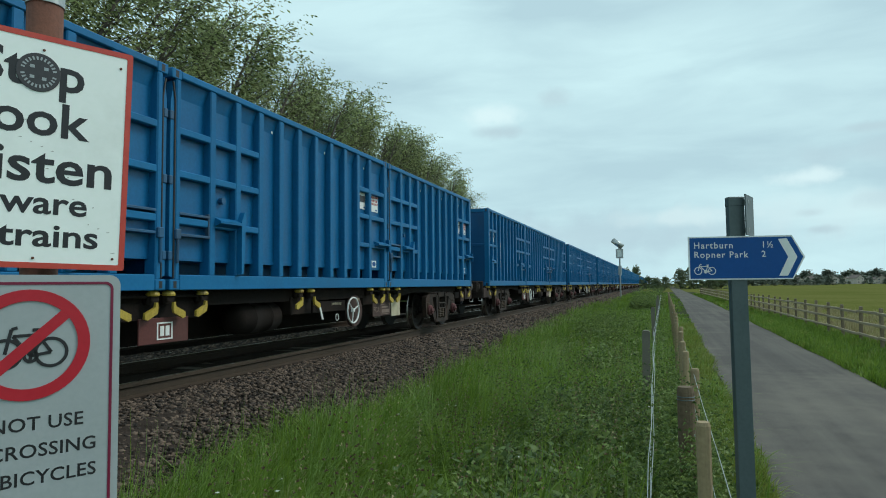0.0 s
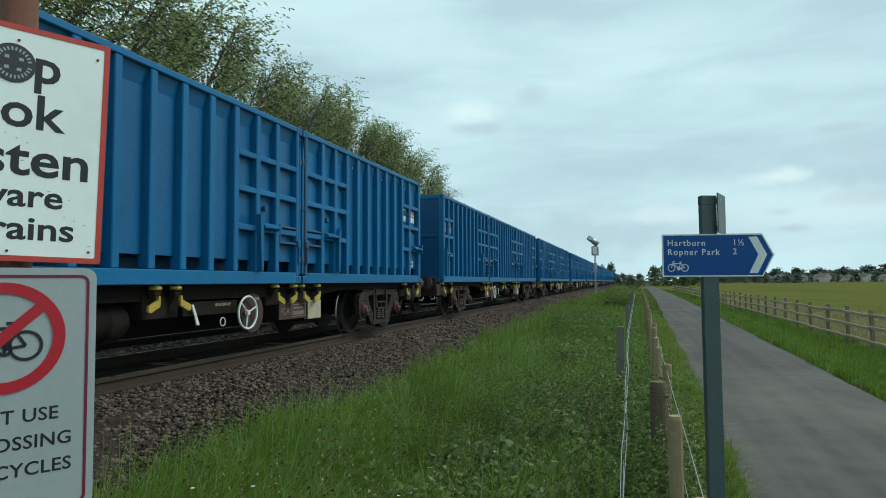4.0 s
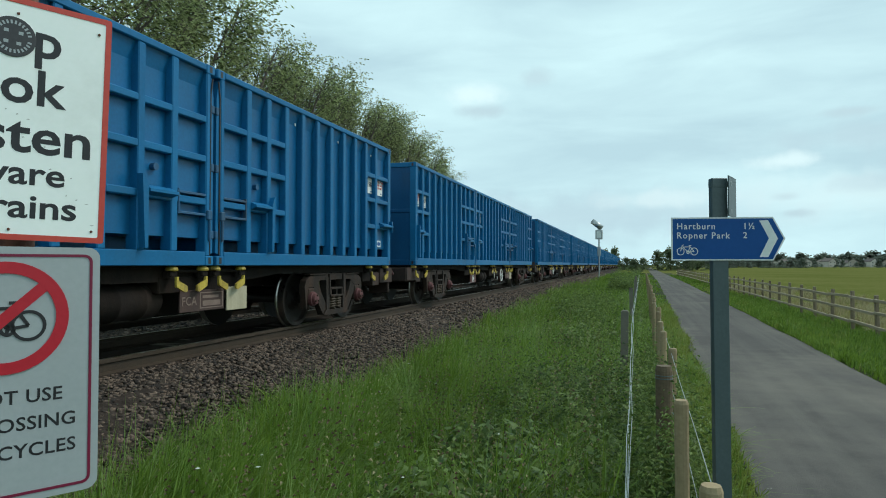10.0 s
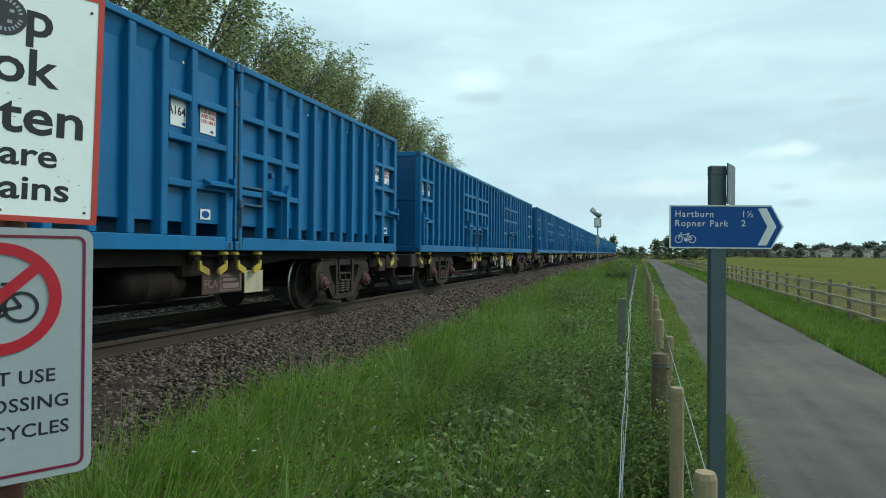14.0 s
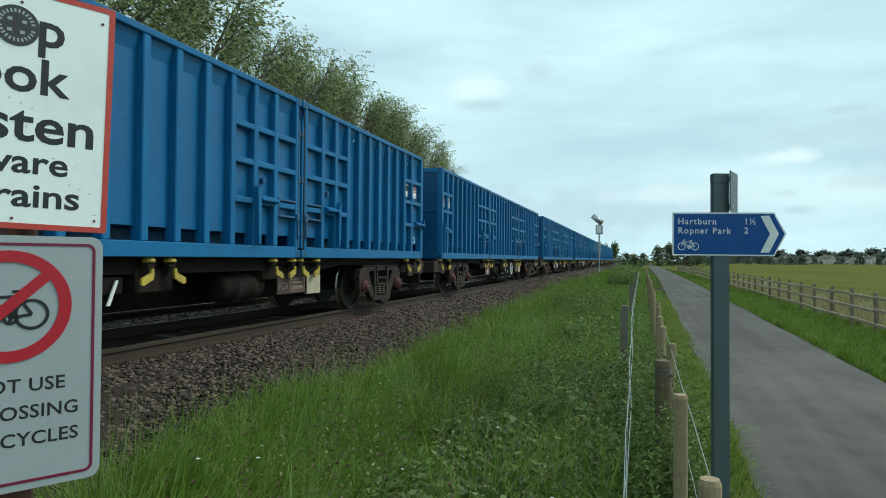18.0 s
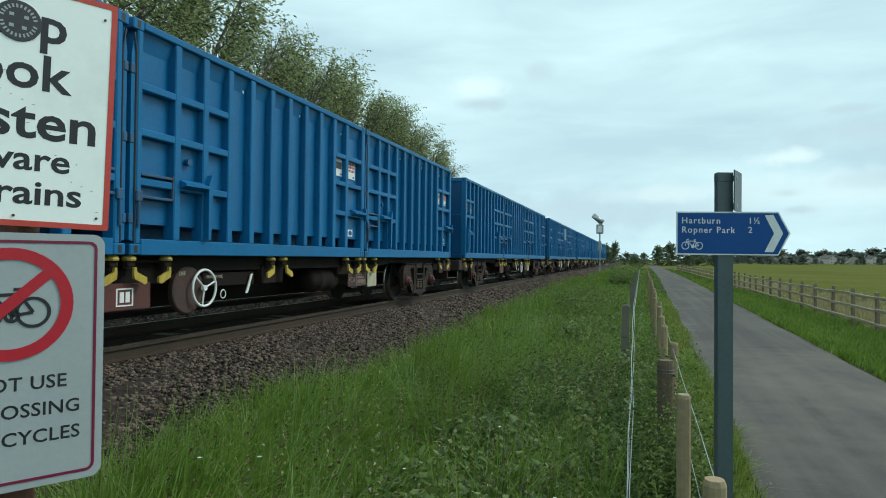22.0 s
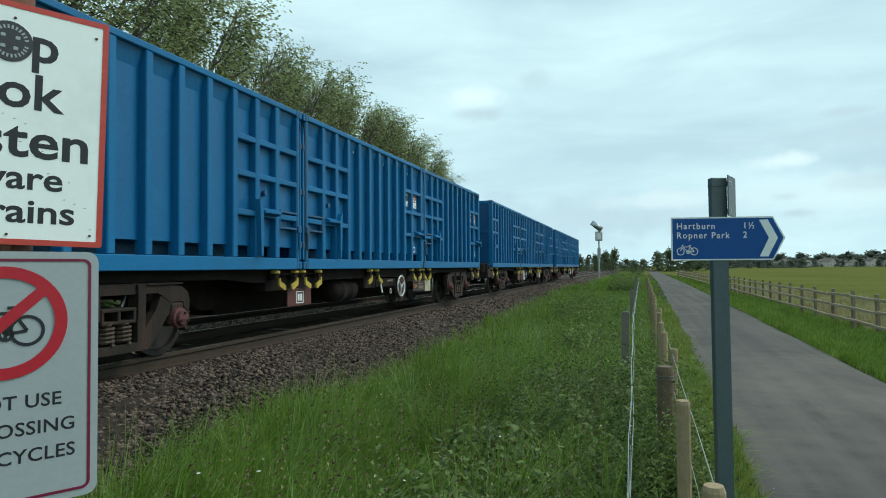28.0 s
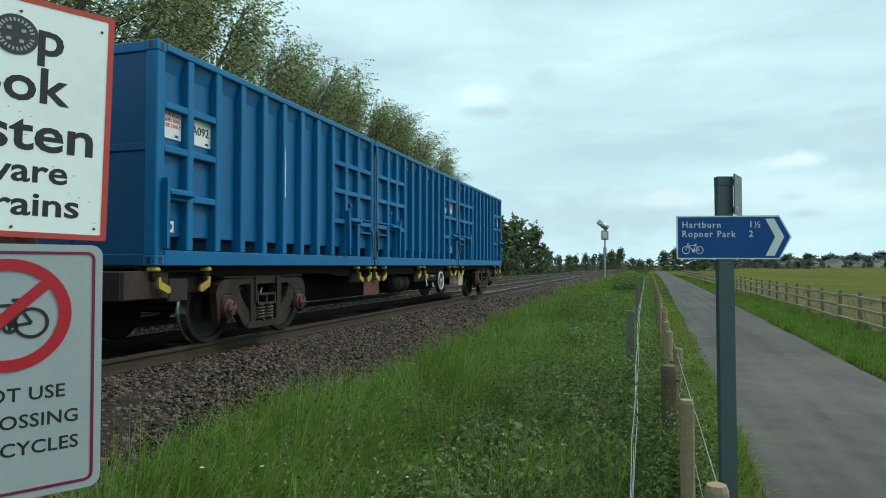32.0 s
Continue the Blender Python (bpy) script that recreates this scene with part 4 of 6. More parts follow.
        hub = Shape().tube((x - 0.03, yw, zw), (x + 0.02, yw, zw), 0.035, 10)
        for q in range(3):
            an = 0.35 + 2 * math.pi / 3 * q
            hub.tube((x, yw, zw), (x, yw + 0.22 * math.cos(an), zw + 0.22 * math.sin(an)), 0.011, 6)
        part("handwheel_spokes", hub, WHITE, w)
        part("brake_gearcase", Shape().lathe([(1.0, 0.2), (1.0, 0.285), (1.06, 0.285), (1.07, 0.27), (1.072, 0.05)], (0, yw - t * 0.22, zw - 0.02), 0, 28), BROWN, w, "round brown brake gear casing")
        part("brake_shaft", Shape().tube((1.05, yw, zw), (x, yw, zw), 0.02, 8), FRAME, w)
        part("brake_beam", Shape().box(0.95, 1.03, *sorted((yw + t * 0.1, yw + t * 1.25)), D - 0.40, D - 0.22, 0.01), FRAME, w)
        part("brake_lever", Shape().slab([(yw + t * 0.98, D - 0.51), (yw + t * 1.03, D - 0.51), (yw + t * 1.14, D - 0.25), (yw + t * 1.10, D - 0.25)], 1.06, 1.075), WHITE, w, "white brake lever")
        part("brake_wording", words("HANDBRAKE", 0.06, CREAM), CREAM, w, "small pale lettering", m=pose(1.031, min(yw + t * 0.15, yw + t * 0.62), D - 0.29, 90, 0, 90))
        part("off_wording", words("OFF", 0.07, CREAM), CREAM, w, "small pale lettering", m=pose(1.075, yw - t * 0.33 - 0.08, D - 0.24, 90, 0, 90))
        part("release_ring", Shape().ring((1.06, yw + t * 0.48, D - 0.5), 0.055, 0.007, 0, 16, 6), WHITE, w)
        yt = j2 - 3.9 if not wheel_first else j2 - 1.1
        part("air_reservoir", Shape().lathe([(-0.55, 0.04), (-0.52, 0.15), (-0.44, 0.21), (-0.22, 0.21), (-0.21, 0.22), (-0.19, 0.22), (-0.18, 0.21), (0.18, 0.21), (0.19, 0.22), (0.21, 0.22), (0.22, 0.21), (0.44, 0.21), (0.52, 0.15), (0.55, 0.04)], (0.78, yt, D - 0.41), 1, 20), FRAME, w, "grimy banded air reservoir", smooth=True)
    return w, sets


# ---- the train: seventeen wagons in close-coupled pairs, three containers each ----
WAGON_L = 2 * BOX_STEP + BOX_L
GAP_INNER, GAP_OUTER = 1.669, 2.096
# container numbers that can be read, by wagon and place; the rest are bars
NUMBERS = {(0, 0): "A092", (1, 0): "A178", (1, 2): "A234", (2, 2): "A147", (3, 0): "A029", (4, 2): "A032", (5, 0): "A096", (5, 2): "A019",
           (6, 2): "A136", (6, 0): "A101", (9, 0): "A251", (9, 2): "A106", (11, 0): "A204", (11, 2): "A198", (13, 1): "A146", (14, 0): "A138",
           (15, 0): "A114", (16, 2): "A097", (12, 0): "A152", (15, 1): "A051", (7, 0): "A100", (12, 1): "A219", (4, 1): "A160", (10, 0): "A169", (9, 1): "A164", (1, 1): "A248"}
LABEL_FIRST = {6, 7, 10, 11, 14, 15}
OFFSET = [0.0]
for k in range(16):
    OFFSET.append(OFFSET[-1] - WAGON_L - (GAP_INNER if k % 2 == 0 else GAP_OUTER))


def train_y(t):
    """Place of the last wagon's front edge along the line: the train slows a little."""
    steps = {0: 322.45, 1: 311.73, 2: 300.97, 3: 290.24, 6: 258.18, 7: 247.60, 8: 237.12, 9: 226.72, 10: 216.46, 11: 206.30, 12: 196.31, 13: 186.38, 14: 176.58,
             17: 147.45, 18: 137.94, 19: 128.43, 20: 118.98, 21: 109.52, 22: 100.06, 23: 90.56, 24: 81.10, 25: 71.70, 28: 43.49, 29: 34.08, 30: 24.66, 31: 15.23, 32: 5.83}
    ts, ps = list(steps), list(steps.values())
    i = max(k for k in range(len(ts) - 1) if ts[k] <= t)

    def slope(k):
        a, b = max(k - 1, 0), min(k + 1, len(ts) - 1)
        return (ps[b] - ps[a]) / (ts[b] - ts[a])
    d = ts[i + 1] - ts[i]
    f = (t - ts[i]) / d
    return (ps[i] * (1 + 2 * f) * (1 - f) ** 2 + slope(i) * d * f * (1 - f) ** 2 + ps[i + 1] * f * f * (3 - 2 * f) - slope(i + 1) * d * f * f * (1 - f))


kinds = {False: build_container(1), True: build_container(-1)}
used = set()
wagons = []
rolling = []
boxes = []
patterns = [build_wagon(False), build_wagon(True)]
for k in range(17):
    src, _ = patterns[k % 2]
    w = src if k < 2 else copy_thing(src, pose(TRACK_X, 0, RAIL_Z))
    wagons.append((w, OFFSET[k]))
    rolling += [o for o in w.children_recursive if o.name.split(".")[0] == "wheelset"]
    for p in range(3):
        turned = (p == 2) or (p == 1 and k not in LABEL_FIRST)
        b = copy_thing(kinds[turned], pose(0, 0, 0)) if turned in used else kinds[turned]
        used.add(turned)
        y0 = OFFSET[k] + p * BOX_STEP
        boxes.append((b, y0 + BOX_L if turned else y0, 180 if turned else 0))
        text = NUMBERS.get((k, p))
        for o in b.children_recursive:
            if o.name.split(".")[0] == "number":
                if text:
                    o.data = words(text, 0.145, BLACK, bold=0.014)
                else:
                    o.data = bpy.data.meshes.get("number_bar") or Shape().box(0, 0.3, 0.0, 0.12, 0.0, 0.002).mesh("number_bar", STICKER)

for o in wagons[2][0].children_recursive:
    if o.name.split(".")[0] == "class_letters":
        o.data = words("FXA", 0.13, ORANGE)
for k in (0, 1, 4, 7, 9, 12):
    for o in list(wagons[k][0].children_recursive):
        if o.name.split(".")[0] == "emblem":
            o.parent["label"] = "plain maroon board"
            bpy.data.objects.remove(o)
# a few scratches and hazard strips that tell containers apart
for (k, p), (place, kind) in {(0, 0): (5, "white"), (11, 0): (5, "white"), (1, 1): (4, "hazard"), (14, 0): (4, "hazard"), (15, 0): (3, "hazard"), (12, 0): (5, "hazard"), (8, 2): (7, "rust"), (5, 0): (4, "white"), (9, 0): (4, "rust"), (3, 1): (6, "white"), (12, 1): (5, "white")}.items():
    b, _, turn = boxes[3 * k + p]
    sx = -1 if turn else 1
    y = rib_place(sx, place)
    x = sx * (BOX_W / 2 - 0.0035)
    if kind == "hazard":
        for q in range(9):
            part("hazard_stripe", Shape().slab([(y - 0.022, 0.6 + 0.1 * q), (y + 0.022, 0.64 + 0.1 * q), (y + 0.022, 0.69 + 0.1 * q), (y - 0.022, 0.65 + 0.1 * q)], *sorted((x, x + sx * 0.002))), CREAM, b, "pale stripe of a worn hazard strip")
    else:
        part("paint_scratch", Shape().slab([(y - 0.008, 1.02), (y + 0.006, 1.0), (y + 0.01, 1.45), (y + 0.004, 1.78), (y - 0.006, 1.7)], *sorted((x, x + sx * 0.0015))), WHITE if kind == "white" else RUST, b, "thin " + kind + " scratch in the paint")

b = boxes[3 * 3 + 1][0]
part("patch_plate", Shape().box(-BOX_W / 2 - 0.004, -BOX_W / 2 + 0.002, 2.4, 3.7, 1.42, 2.22, 0.001), PATCH, b, "dull grey-blue patch plate welded on the ribs")

# ---- warning signs on a post ----


def bicycle(parent, mat, x, y, r, span, th, z1, label, m=None, flip=1):
    """A flat bicycle picture in the x, y plane: two wheels and a frame on one sheet."""
    sheet = Shape()

    def bar(p, q, w=th):
        p, q = Vector((*p, 0)), Vector((*q, 0))
        n = Vector((-(q - p).y, (q - p).x, 0)).normalized() * w / 2
        sheet.slab([(p + n).xy[:], (q + n).xy[:], (q - n).xy[:], (p - n).xy[:]], 0.0004, z1, 2)
    a, b = (x - flip * span / 2, y), (x + flip * span / 2, y)
    crank, head, seat = (x + flip * span * 0.05, y - r * 0.2), (a[0] + flip * span * 0.16, y + r * 1.25), (b[0] - flip * span * 0.3, y + r * 1.3)
    bar(a, (head[0] - flip * span * 0.03, head[1] + r * 0.5))
    bar(head, crank)
    bar(head, seat)
    bar(seat, crank)
    bar(seat, b)
    bar(crank, b)
    bar((seat[0] - flip * r * 0.35, seat[1] + r * 0.35), (seat[0] + flip * r * 0.35, seat[1] + r * 0.35))
    bar(seat, (seat[0], seat[1] + r * 0.35))
    bar((head[0] - flip * span * 0.03, head[1] + r * 0.5), (head[0] + flip * span * 0.1, head[1] + r * 0.6))
    bar((crank[0] - r * 0.05, crank[1] - r * 0.5), (crank[0] + r * 0.05, crank[1] + r * 0.5))
    part("picture_frame", sheet, mat, parent, label, m=m)
    for c, k in ((a, r), (b, r), (crank, r * 0.4)):
        rings = [[(c[0] + (k + e * th / 2) * math.cos(i * math.pi / 12), c[1] + (k + e * th / 2) * math.sin(i * math.pi / 12)) for i in range(24)] for e in (1, -1)]
        part("picture_wheel", Shape().slab(rings[0], 0.0006, z1 + 0.0002, 2, hole=rings[1]), mat, parent, m=m)


def rounded(x0, x1, y0, y1, r, k=5):
    pts = []
    for cx, cy, a in ((x1 - r, y1 - r, 0), (x0 + r, y1 - r, 90), (x0 + r, y0 + r, 180), (x1 - r, y0 + r, 270)):
        pts += [(cx + r * math.cos(radians(a + 90 * i / k)), cy + r * math.sin(radians(a + 90 * i / k))) for i in range(k + 1)]
    return pts


def set_out(text, size, wide, right, z, spacing=1.0, bold=0.018):
    """Sign lettering with its last letter ending at right."""
    me = words(text, size, BLACK, 0.0002, "LEFT", spacing, bold)
    return me, pose(right - wide * max(v.co.x for v in me.vertices), z, 0.0004) @ Matrix.Diagonal((wide, 1, 1, 1))


SIGN = pose(-1.398, 1.381, 1.81, 90, 0, 60) @ pose(0.008, 0.004, 0, 0, 0, -1.5)
BAN = SIGN @ pose(-0.005, -0.004, 0, 0, 0, 1.5)
post = thing("sign_post", "rusty round steel post carrying two railway notices", "post", pose(-1.557, 1.266, 0))
part("shaft", Shape().tube((0, 0, -0.3), (0, 0, 2.62), 0.044, 20), RUST, post, smooth=True)
part("cap", Shape().lathe([(2.53, 0.047), (2.60, 0.047), (2.635, 0.03), (2.64, 0.001)], (0, 0, 0), 2, 20), GALV, post, "pale torn cap")
board = thing("warning_sign", "white enamel stop look listen sign with a red border", "sign", SIGN)
part("panel", Shape().slab(rounded(-0.47, 0, 0, 0.605, 0.006, 2), -0.004, 0.0, 2), SIGN_WHITE, board)
inner = rounded(-0.456, -0.014, 0.014, 0.591, 0.004, 2)
part("border", Shape().slab(rounded(-0.4705, 0.0005, -0.0005, 0.6055, 0.006, 2), -0.0045, 0.0012, 2, hole=inner), RED, board, "red border")
for text, size, wide, right, z in (("Stop", 0.129, 1.02, -0.1176, 0.4685), ("Look", 0.127, 1.06, -0.0998, 0.344), ("Listen", 0.129, 1.14, -0.0404, 0.2215), ("Beware", 0.084, 1.15, -0.097, 0.1405), ("of trains", 0.084, 1.2, -0.0672, 0.0565)):
    me, m = set_out(text, size, wide, right, z)
    part("wording", me, BLACK, board, "black lettering", m=m)
for k in range(26):
    x, y = -0.45 + 0.43 * ((k * 0.618) % 1), 0.02 + 0.56 * ((k * 0.377 + 0.13) % 1)
    a, b = 0.002 + 0.004 * ((k * 0.71) % 1), 0.0012 + 0.001 * ((k * 0.29) % 1)
    part("grime_speck", Shape().slab([(x - a, y - b * 0.4), (x, y - b), (x + a, y + b * 0.3), (x + a * 0.2, y + b)], 0.0001, 0.0003, 2), SPECK, board)
part("sticker", Shape().lathe([(0.0, 0.05), (0.0022, 0.05), (0.0026, 0.049)], (-0.2245, 0.504, 0.0), 2, 36), STICKER, board, "round dark grey sticker")
st = Shape()
for i in range(26):
    a = 2 * math.pi * i / 26
    if i % 13 in (0,):
        continue
    c, s = math.cos(a), math.sin(a)
    st.add([(-0.2245 + r * c - t * s, 0.504 + r * s + t * c, 0.0032) for r, t in ((0.032, -0.0022), (0.032, 0.0022), (0.041, 0.0022), (0.041, -0.0022))], [(0, 1, 2, 3)])
for q in (0.6, 2.4, 3.9, 5.4):
    st.box(-0.2245 + 0.02 * math.cos(q) - 0.005, -0.2245 + 0.02 * math.cos(q) + 0.005, 0.504 + 0.02 * math.sin(q) - 0.004, 0.504 + 0.02 * math.sin(q) + 0.004, 0.0026, 0.0034)
part("sticker_mark", st, SIGN_GREY, board)["kind"] = "stuff"
for x, y in ((-0.03, 0.56), (-0.03, 0.03), (-0.215, 0.565), (-0.215, 0.025), (-0.44, 0.56), (-0.44, 0.03)):
    part("screw", Shape().lathe([(0, 0.0035), (0.002, 0.0035), (0.003, 0.002)], (x, y, 0.0), 2, 10), RUST, board)

ban = thing("no_cycling_sign", "grey reflective notice banning bicycles from the crossing", "sign", BAN)
part("panel", Shape().slab(rounded(-0.484, -0.001, -0.642, -0.008, 0.028), -0.004, 0.0, 2), SIGN_GREY, ban)
part("border", Shape().slab(rounded(-0.466, -0.019, -0.624, -0.026, 0.02), 0.0004, 0.0016, 2, hole=rounded(-0.459, -0.026, -0.617, -0.033, 0.014)), PLUM, ban, "thin plum-red border line")
o = [(-0.213 + 0.139 * math.cos(i * math.pi / 24), -0.184 + 0.139 * math.sin(i * math.pi / 24)) for i in range(48)]
h = [(-0.213 + 0.110 * math.cos(i * math.pi / 24), -0.184 + 0.110 * math.sin(i * math.pi / 24)) for i in range(48)]
bicycle(ban, BLACK, -0.213, -0.205, 0.035, 0.1, 0.008, 0.0014, "black bicycle picture")
ringo = Shape().slab(o, 0.0018, 0.003, 2, hole=h)
c, s = math.cos(radians(43)), math.sin(radians(43))
ringo.slab([(-0.213 + a * c - b * s, -0.184 + a * s + b * c) for a, b in ((-0.118, -0.0135), (0.118, -0.0135), (0.118, 0.0135), (-0.118, 0.0135))], 0.0017, 0.0028, 2)
part("ban_ring", ringo, CRIMSON, ban, "red ring with a slash")
for text, right, z in (("NOT USE", -0.088, -0.397), ("CROSSING", -0.058, -0.464), ("BICYCLES", -0.056, -0.531)):
    me, m = set_out(text, 0.047, 1.03, right + 0.002, z, 1.04, 0.014)
    part("wording", me, BLACK, ban, m=m)

# ---- cycle route finger post ----
fpost = thing("finger_post", "dark grey steel post with a blue cycle route arrow sign", "signpost", pose(0.318, 3.30, 0, 0, 0, 18.7))
part("shaft", Shape().slab([(-0.012, -0.3), (0.062, -0.3), (0.05, 2.163), (-0.022, 2.163)], -0.02, 0.018, 1), POST_GREY, fpost)
part("cap", Shape().box(-0.024, 0.052, -0.022, 0.020, 2.12, 2.166, 0.004), POST_GREY, fpost)
blade = [(-0.22, -0.1), (0.262, -0.1), (0.262 + 0.058, 0.004), (0.262, 0.105), (-0.22, 0.1)]
bl = part("arrow_blade", Shape().slab(blade, -0.028, -0.024, 1), WHITE, fpost, "blue arrow board with a white rim", m=pose(0, 0, 1.878))
inr = [(-0.214, -0.094), (0.259, -0.094), (0.311, 0.004), (0.259, 0.098), (-0.214, 0.094)]
part("blue_face", Shape().slab(inr, -0.0285, -0.0279, 1), SIGN_BLUE, bl, "blue reflective face")
part("chevron", Shape().slab([(0.196, -0.084), (0.237, -0.084), (0.284, 0.004), (0.237, 0.09), (0.196, 0.088), (0.241, 0.004)], -0.0292, -0.0286, 1), WHITE, bl, "white chevron")
for text, x, z in (("Hartburn", -0.196, 0.046), ("Ropner Park", -0.196, 0.003), ("1½", 0.118, 0.048), ("2", 0.118, 0.005)):
    part("wording", words(text, 0.041, WHITE, 0.0003, "LEFT", 1.2, 0.009), WHITE, bl, "white lettering", m=pose(x, -0.0289, z, 90))
bicycle(bl, WHITE, 0, 0, 0.0165, 0.064, 0.0035, 0.0008, "white bicycle picture", m=pose(-0.146, -0.0287, -0.058, 90))
plate2 = part("side_plate", Shape().box(-0.003, 0.003, -0.05, 0.12, 0.0, 0.19, 0.001), POST_GREY, fpost, "second sign seen edge-on", m=pose(0.07, -0.01, 1.985, 0, 0, -36))
part("plate_back", Shape().box(-0.005, -0.003, -0.035, 0.105, 0.03, 0.16), GALV, plate2)
for z in (2.01, 2.14):
    part("clip", Shape().box(0.045, 0.078, -0.012, 0.02, z - 0.012, z + 0.012, 0.003), GALV, fpost)

# ---- fences ----
stake = Shape().lathe([(-0.35, 0.035), (1.05, 0.036), (1.068, 0.030)], (0, 0, 0), 2, 12).mesh("fence_stake", STAKE)
staple = Shape().path([(0.034, -0.008, 0.99), (0.042, -0.008, 0.99), (0.042, 0.008, 1.0), (0.034, 0.008, 1.0)], 0.002, 5).mesh("staple", GALV)
near_ys = [2.2, 3.43, 5.9, 7.2] + [8.5 + 1.3 * i for i in range(38)]
for i, y in enumerate(near_ys):
    r = random.Random(i)
    ob = new("fence_stake", stake)
    ob.matrix_basis = pose(0.187 + r.uniform(-0.02, 0.02), y + r.uniform(-0.05, 0.05), r.uniform(-0.03, 0.03), r.uniform(-1.5, 1.5), r.uniform(-1.5, 1.5), r.uniform(0, 360))
    part("staple", staple, GALV, ob)
    tagged(ob, "round weathered wooden fence stake between verge and path", "fence post", "stakes of the wire fence")
strainer = Shape().lathe([(-0.4, 0.056), (0.98, 0.054), (1.03, 0.055), (1.062, 0.047)], (0, 0, 0), 2, 16)
so = new("strainer_post", strainer.mesh("strainer_post", STAKE_DARK))
so.matrix_basis = pose(0.118, 4.6, 0.02, 0, 0, 0)
tagged(so, "thick dark creosoted strainer post with wire round it", "fence post")
part("wire_wrap", Shape().ring((0, 0, 1.0), 0.057, 0.003, 2, 20, 5).ring((0, 0, 0.98), 0.057, 0.003, 2, 20, 5), POST_GREY, so)


def wire(name, pts, r, label, group):
    ob = tagged(part(name, Shape().path(pts, r, 5), GALV, None), label, "wire", group)
    return ob


for z in (1.0, 0.72, 0.42):
    wire("fence_wire", [(0.215, 0.6 + 1.3 * i, z - 0.012 * (i % 2) - (0.12 if i == 0 else 0)) for i in range(44)], 0.0022, "thin galvanised fence wire along wooden stakes", "wires of the stake fence")
cpost = Shape().slab([(-0.05, -0.05), (0.05, -0.05), (0.05, 0.05), (-0.05, 0.05)], -0.3, 1.12, 2)
cpost.box(-0.04, 0.04, -0.04, 0.04, 1.12, 1.135, 0.004)
cm = cpost.mesh("concrete_post", CONCRETE)
for i in range(4):
    ob = new("concrete_post", cm)
    ob.matrix_basis = pose(-0.275 - 0.04 * i, 9.2 + 9.1 * i, 0, 0.8, -1.2 if i % 2 else 1, 4 * i)
    tagged(ob, "grey concrete fence post in tall weeds", "fence post", "concrete posts of the old fence")
for k, (dx, dz, sag) in enumerate(((0.0, 0.0, 0.0), (0.014, -0.02, 0.05), (-0.006, -0.16, 0.1))):
    pts = []
    for i in range(60):
        y = 0.9 + 0.7 * i
        f = min(1, (y - 0.9) / 8.3)
        pts.append((-0.075 - 0.085 * f ** 1.3 + dx + 0.006 * math.sin(y * 3.1 + k) - 0.004 * max(0, y - 9.2), y, 0.66 + 0.44 * f + dz - sag * (1 - f) + 0.012 * math.sin(y * 2.0 + k)))
    wire("fence_wire", pts, 0.0024, "bright twisted wire of the old lineside fence", "wires of the old fence")

# post and rail fence along the field
rf_post = Shape().box(-0.04, 0.04, -0.05, 0.05, -0.3, 1.14, 0.01).mesh("post", POSTWOOD)
rf_rail = Shape().box(-0.022, 0.022, -0.97, 0.97, -0.034, 0.034, 0.006).mesh("rail", RAILWOOD)
rail_fence = thing("field_fence", "pale timber post and rail fence along the field", "fence", pose(5.22, 0, -0.07), kind="structure")
for i in range(57):
    y = 4.0 + 1.95 * i
    r = random.Random(50 + i)
    part("post", rf_post, POSTWOOD, rail_fence, m=pose(0.03, y, r.uniform(-0.03, 0.02), r.uniform(-1, 1), r.uniform(-1.5, 1.5)))
    for z in (0.98, 0.68, 0.36):
        part("rail", rf_rail, RAILWOOD, rail_fence, m=pose(-0.045, y + 0.975, z + r.uniform(-0.015, 0.015), r.uniform(-0.6, 0.6)))

# ---- railway signals ----
sig = thing("railway_signal", "grey railway signal on a slim post beside the track", "signal", pose(-4.6, 71.9, 0.1))
part("mast", Shape().tube((0, 0, -0.2), (0, 0, 5.2), 0.085, 12), GALV, sig)
part("cable_case", Shape().box(-0.18, 0.18, -0.12, 0.12, 2.6, 3.6, 0.03), GALV, sig)
part("head_case", Shape().box(-0.38, 0.38, -0.2, 0.25, 4.4, 5.4, 0.05), GALV, sig)
part("head_door", Shape().box(-0.22, 0.22, -0.23, -0.2, 4.55, 5.25, 0.02), WHITE, sig)
part("hood", Shape().tube((0.28, 0.1, 5.6), (-0.72, 0.2, 6.4), 0.31, 16, 0.28), GALV, sig, smooth=True)
part("bracket", Shape().tube((0, 0.1, 5.3), (0.0, 0.1, 5.9), 0.14, 10), GALV, sig)
sg2 = thing("distant_signal", "small dark signal far along the railway", "signal", pose(-11.8, 150, 0.2))
part("mast", Shape().tube((0, 0, -0.2), (0, 0, 3.2), 0.12, 10), POST_GREY, sg2)
part("head", Shape().lathe([(-0.1, 0.5), (0.1, 0.5)], (0, 0, 3.7), 1, 20), BLACK, sg2)
part("lamp_case", Shape().box(-0.2, 0.2, -0.25, -0.1, 3.5, 3.9, 0.03), WHITE, sg2)

# ---- plants ----


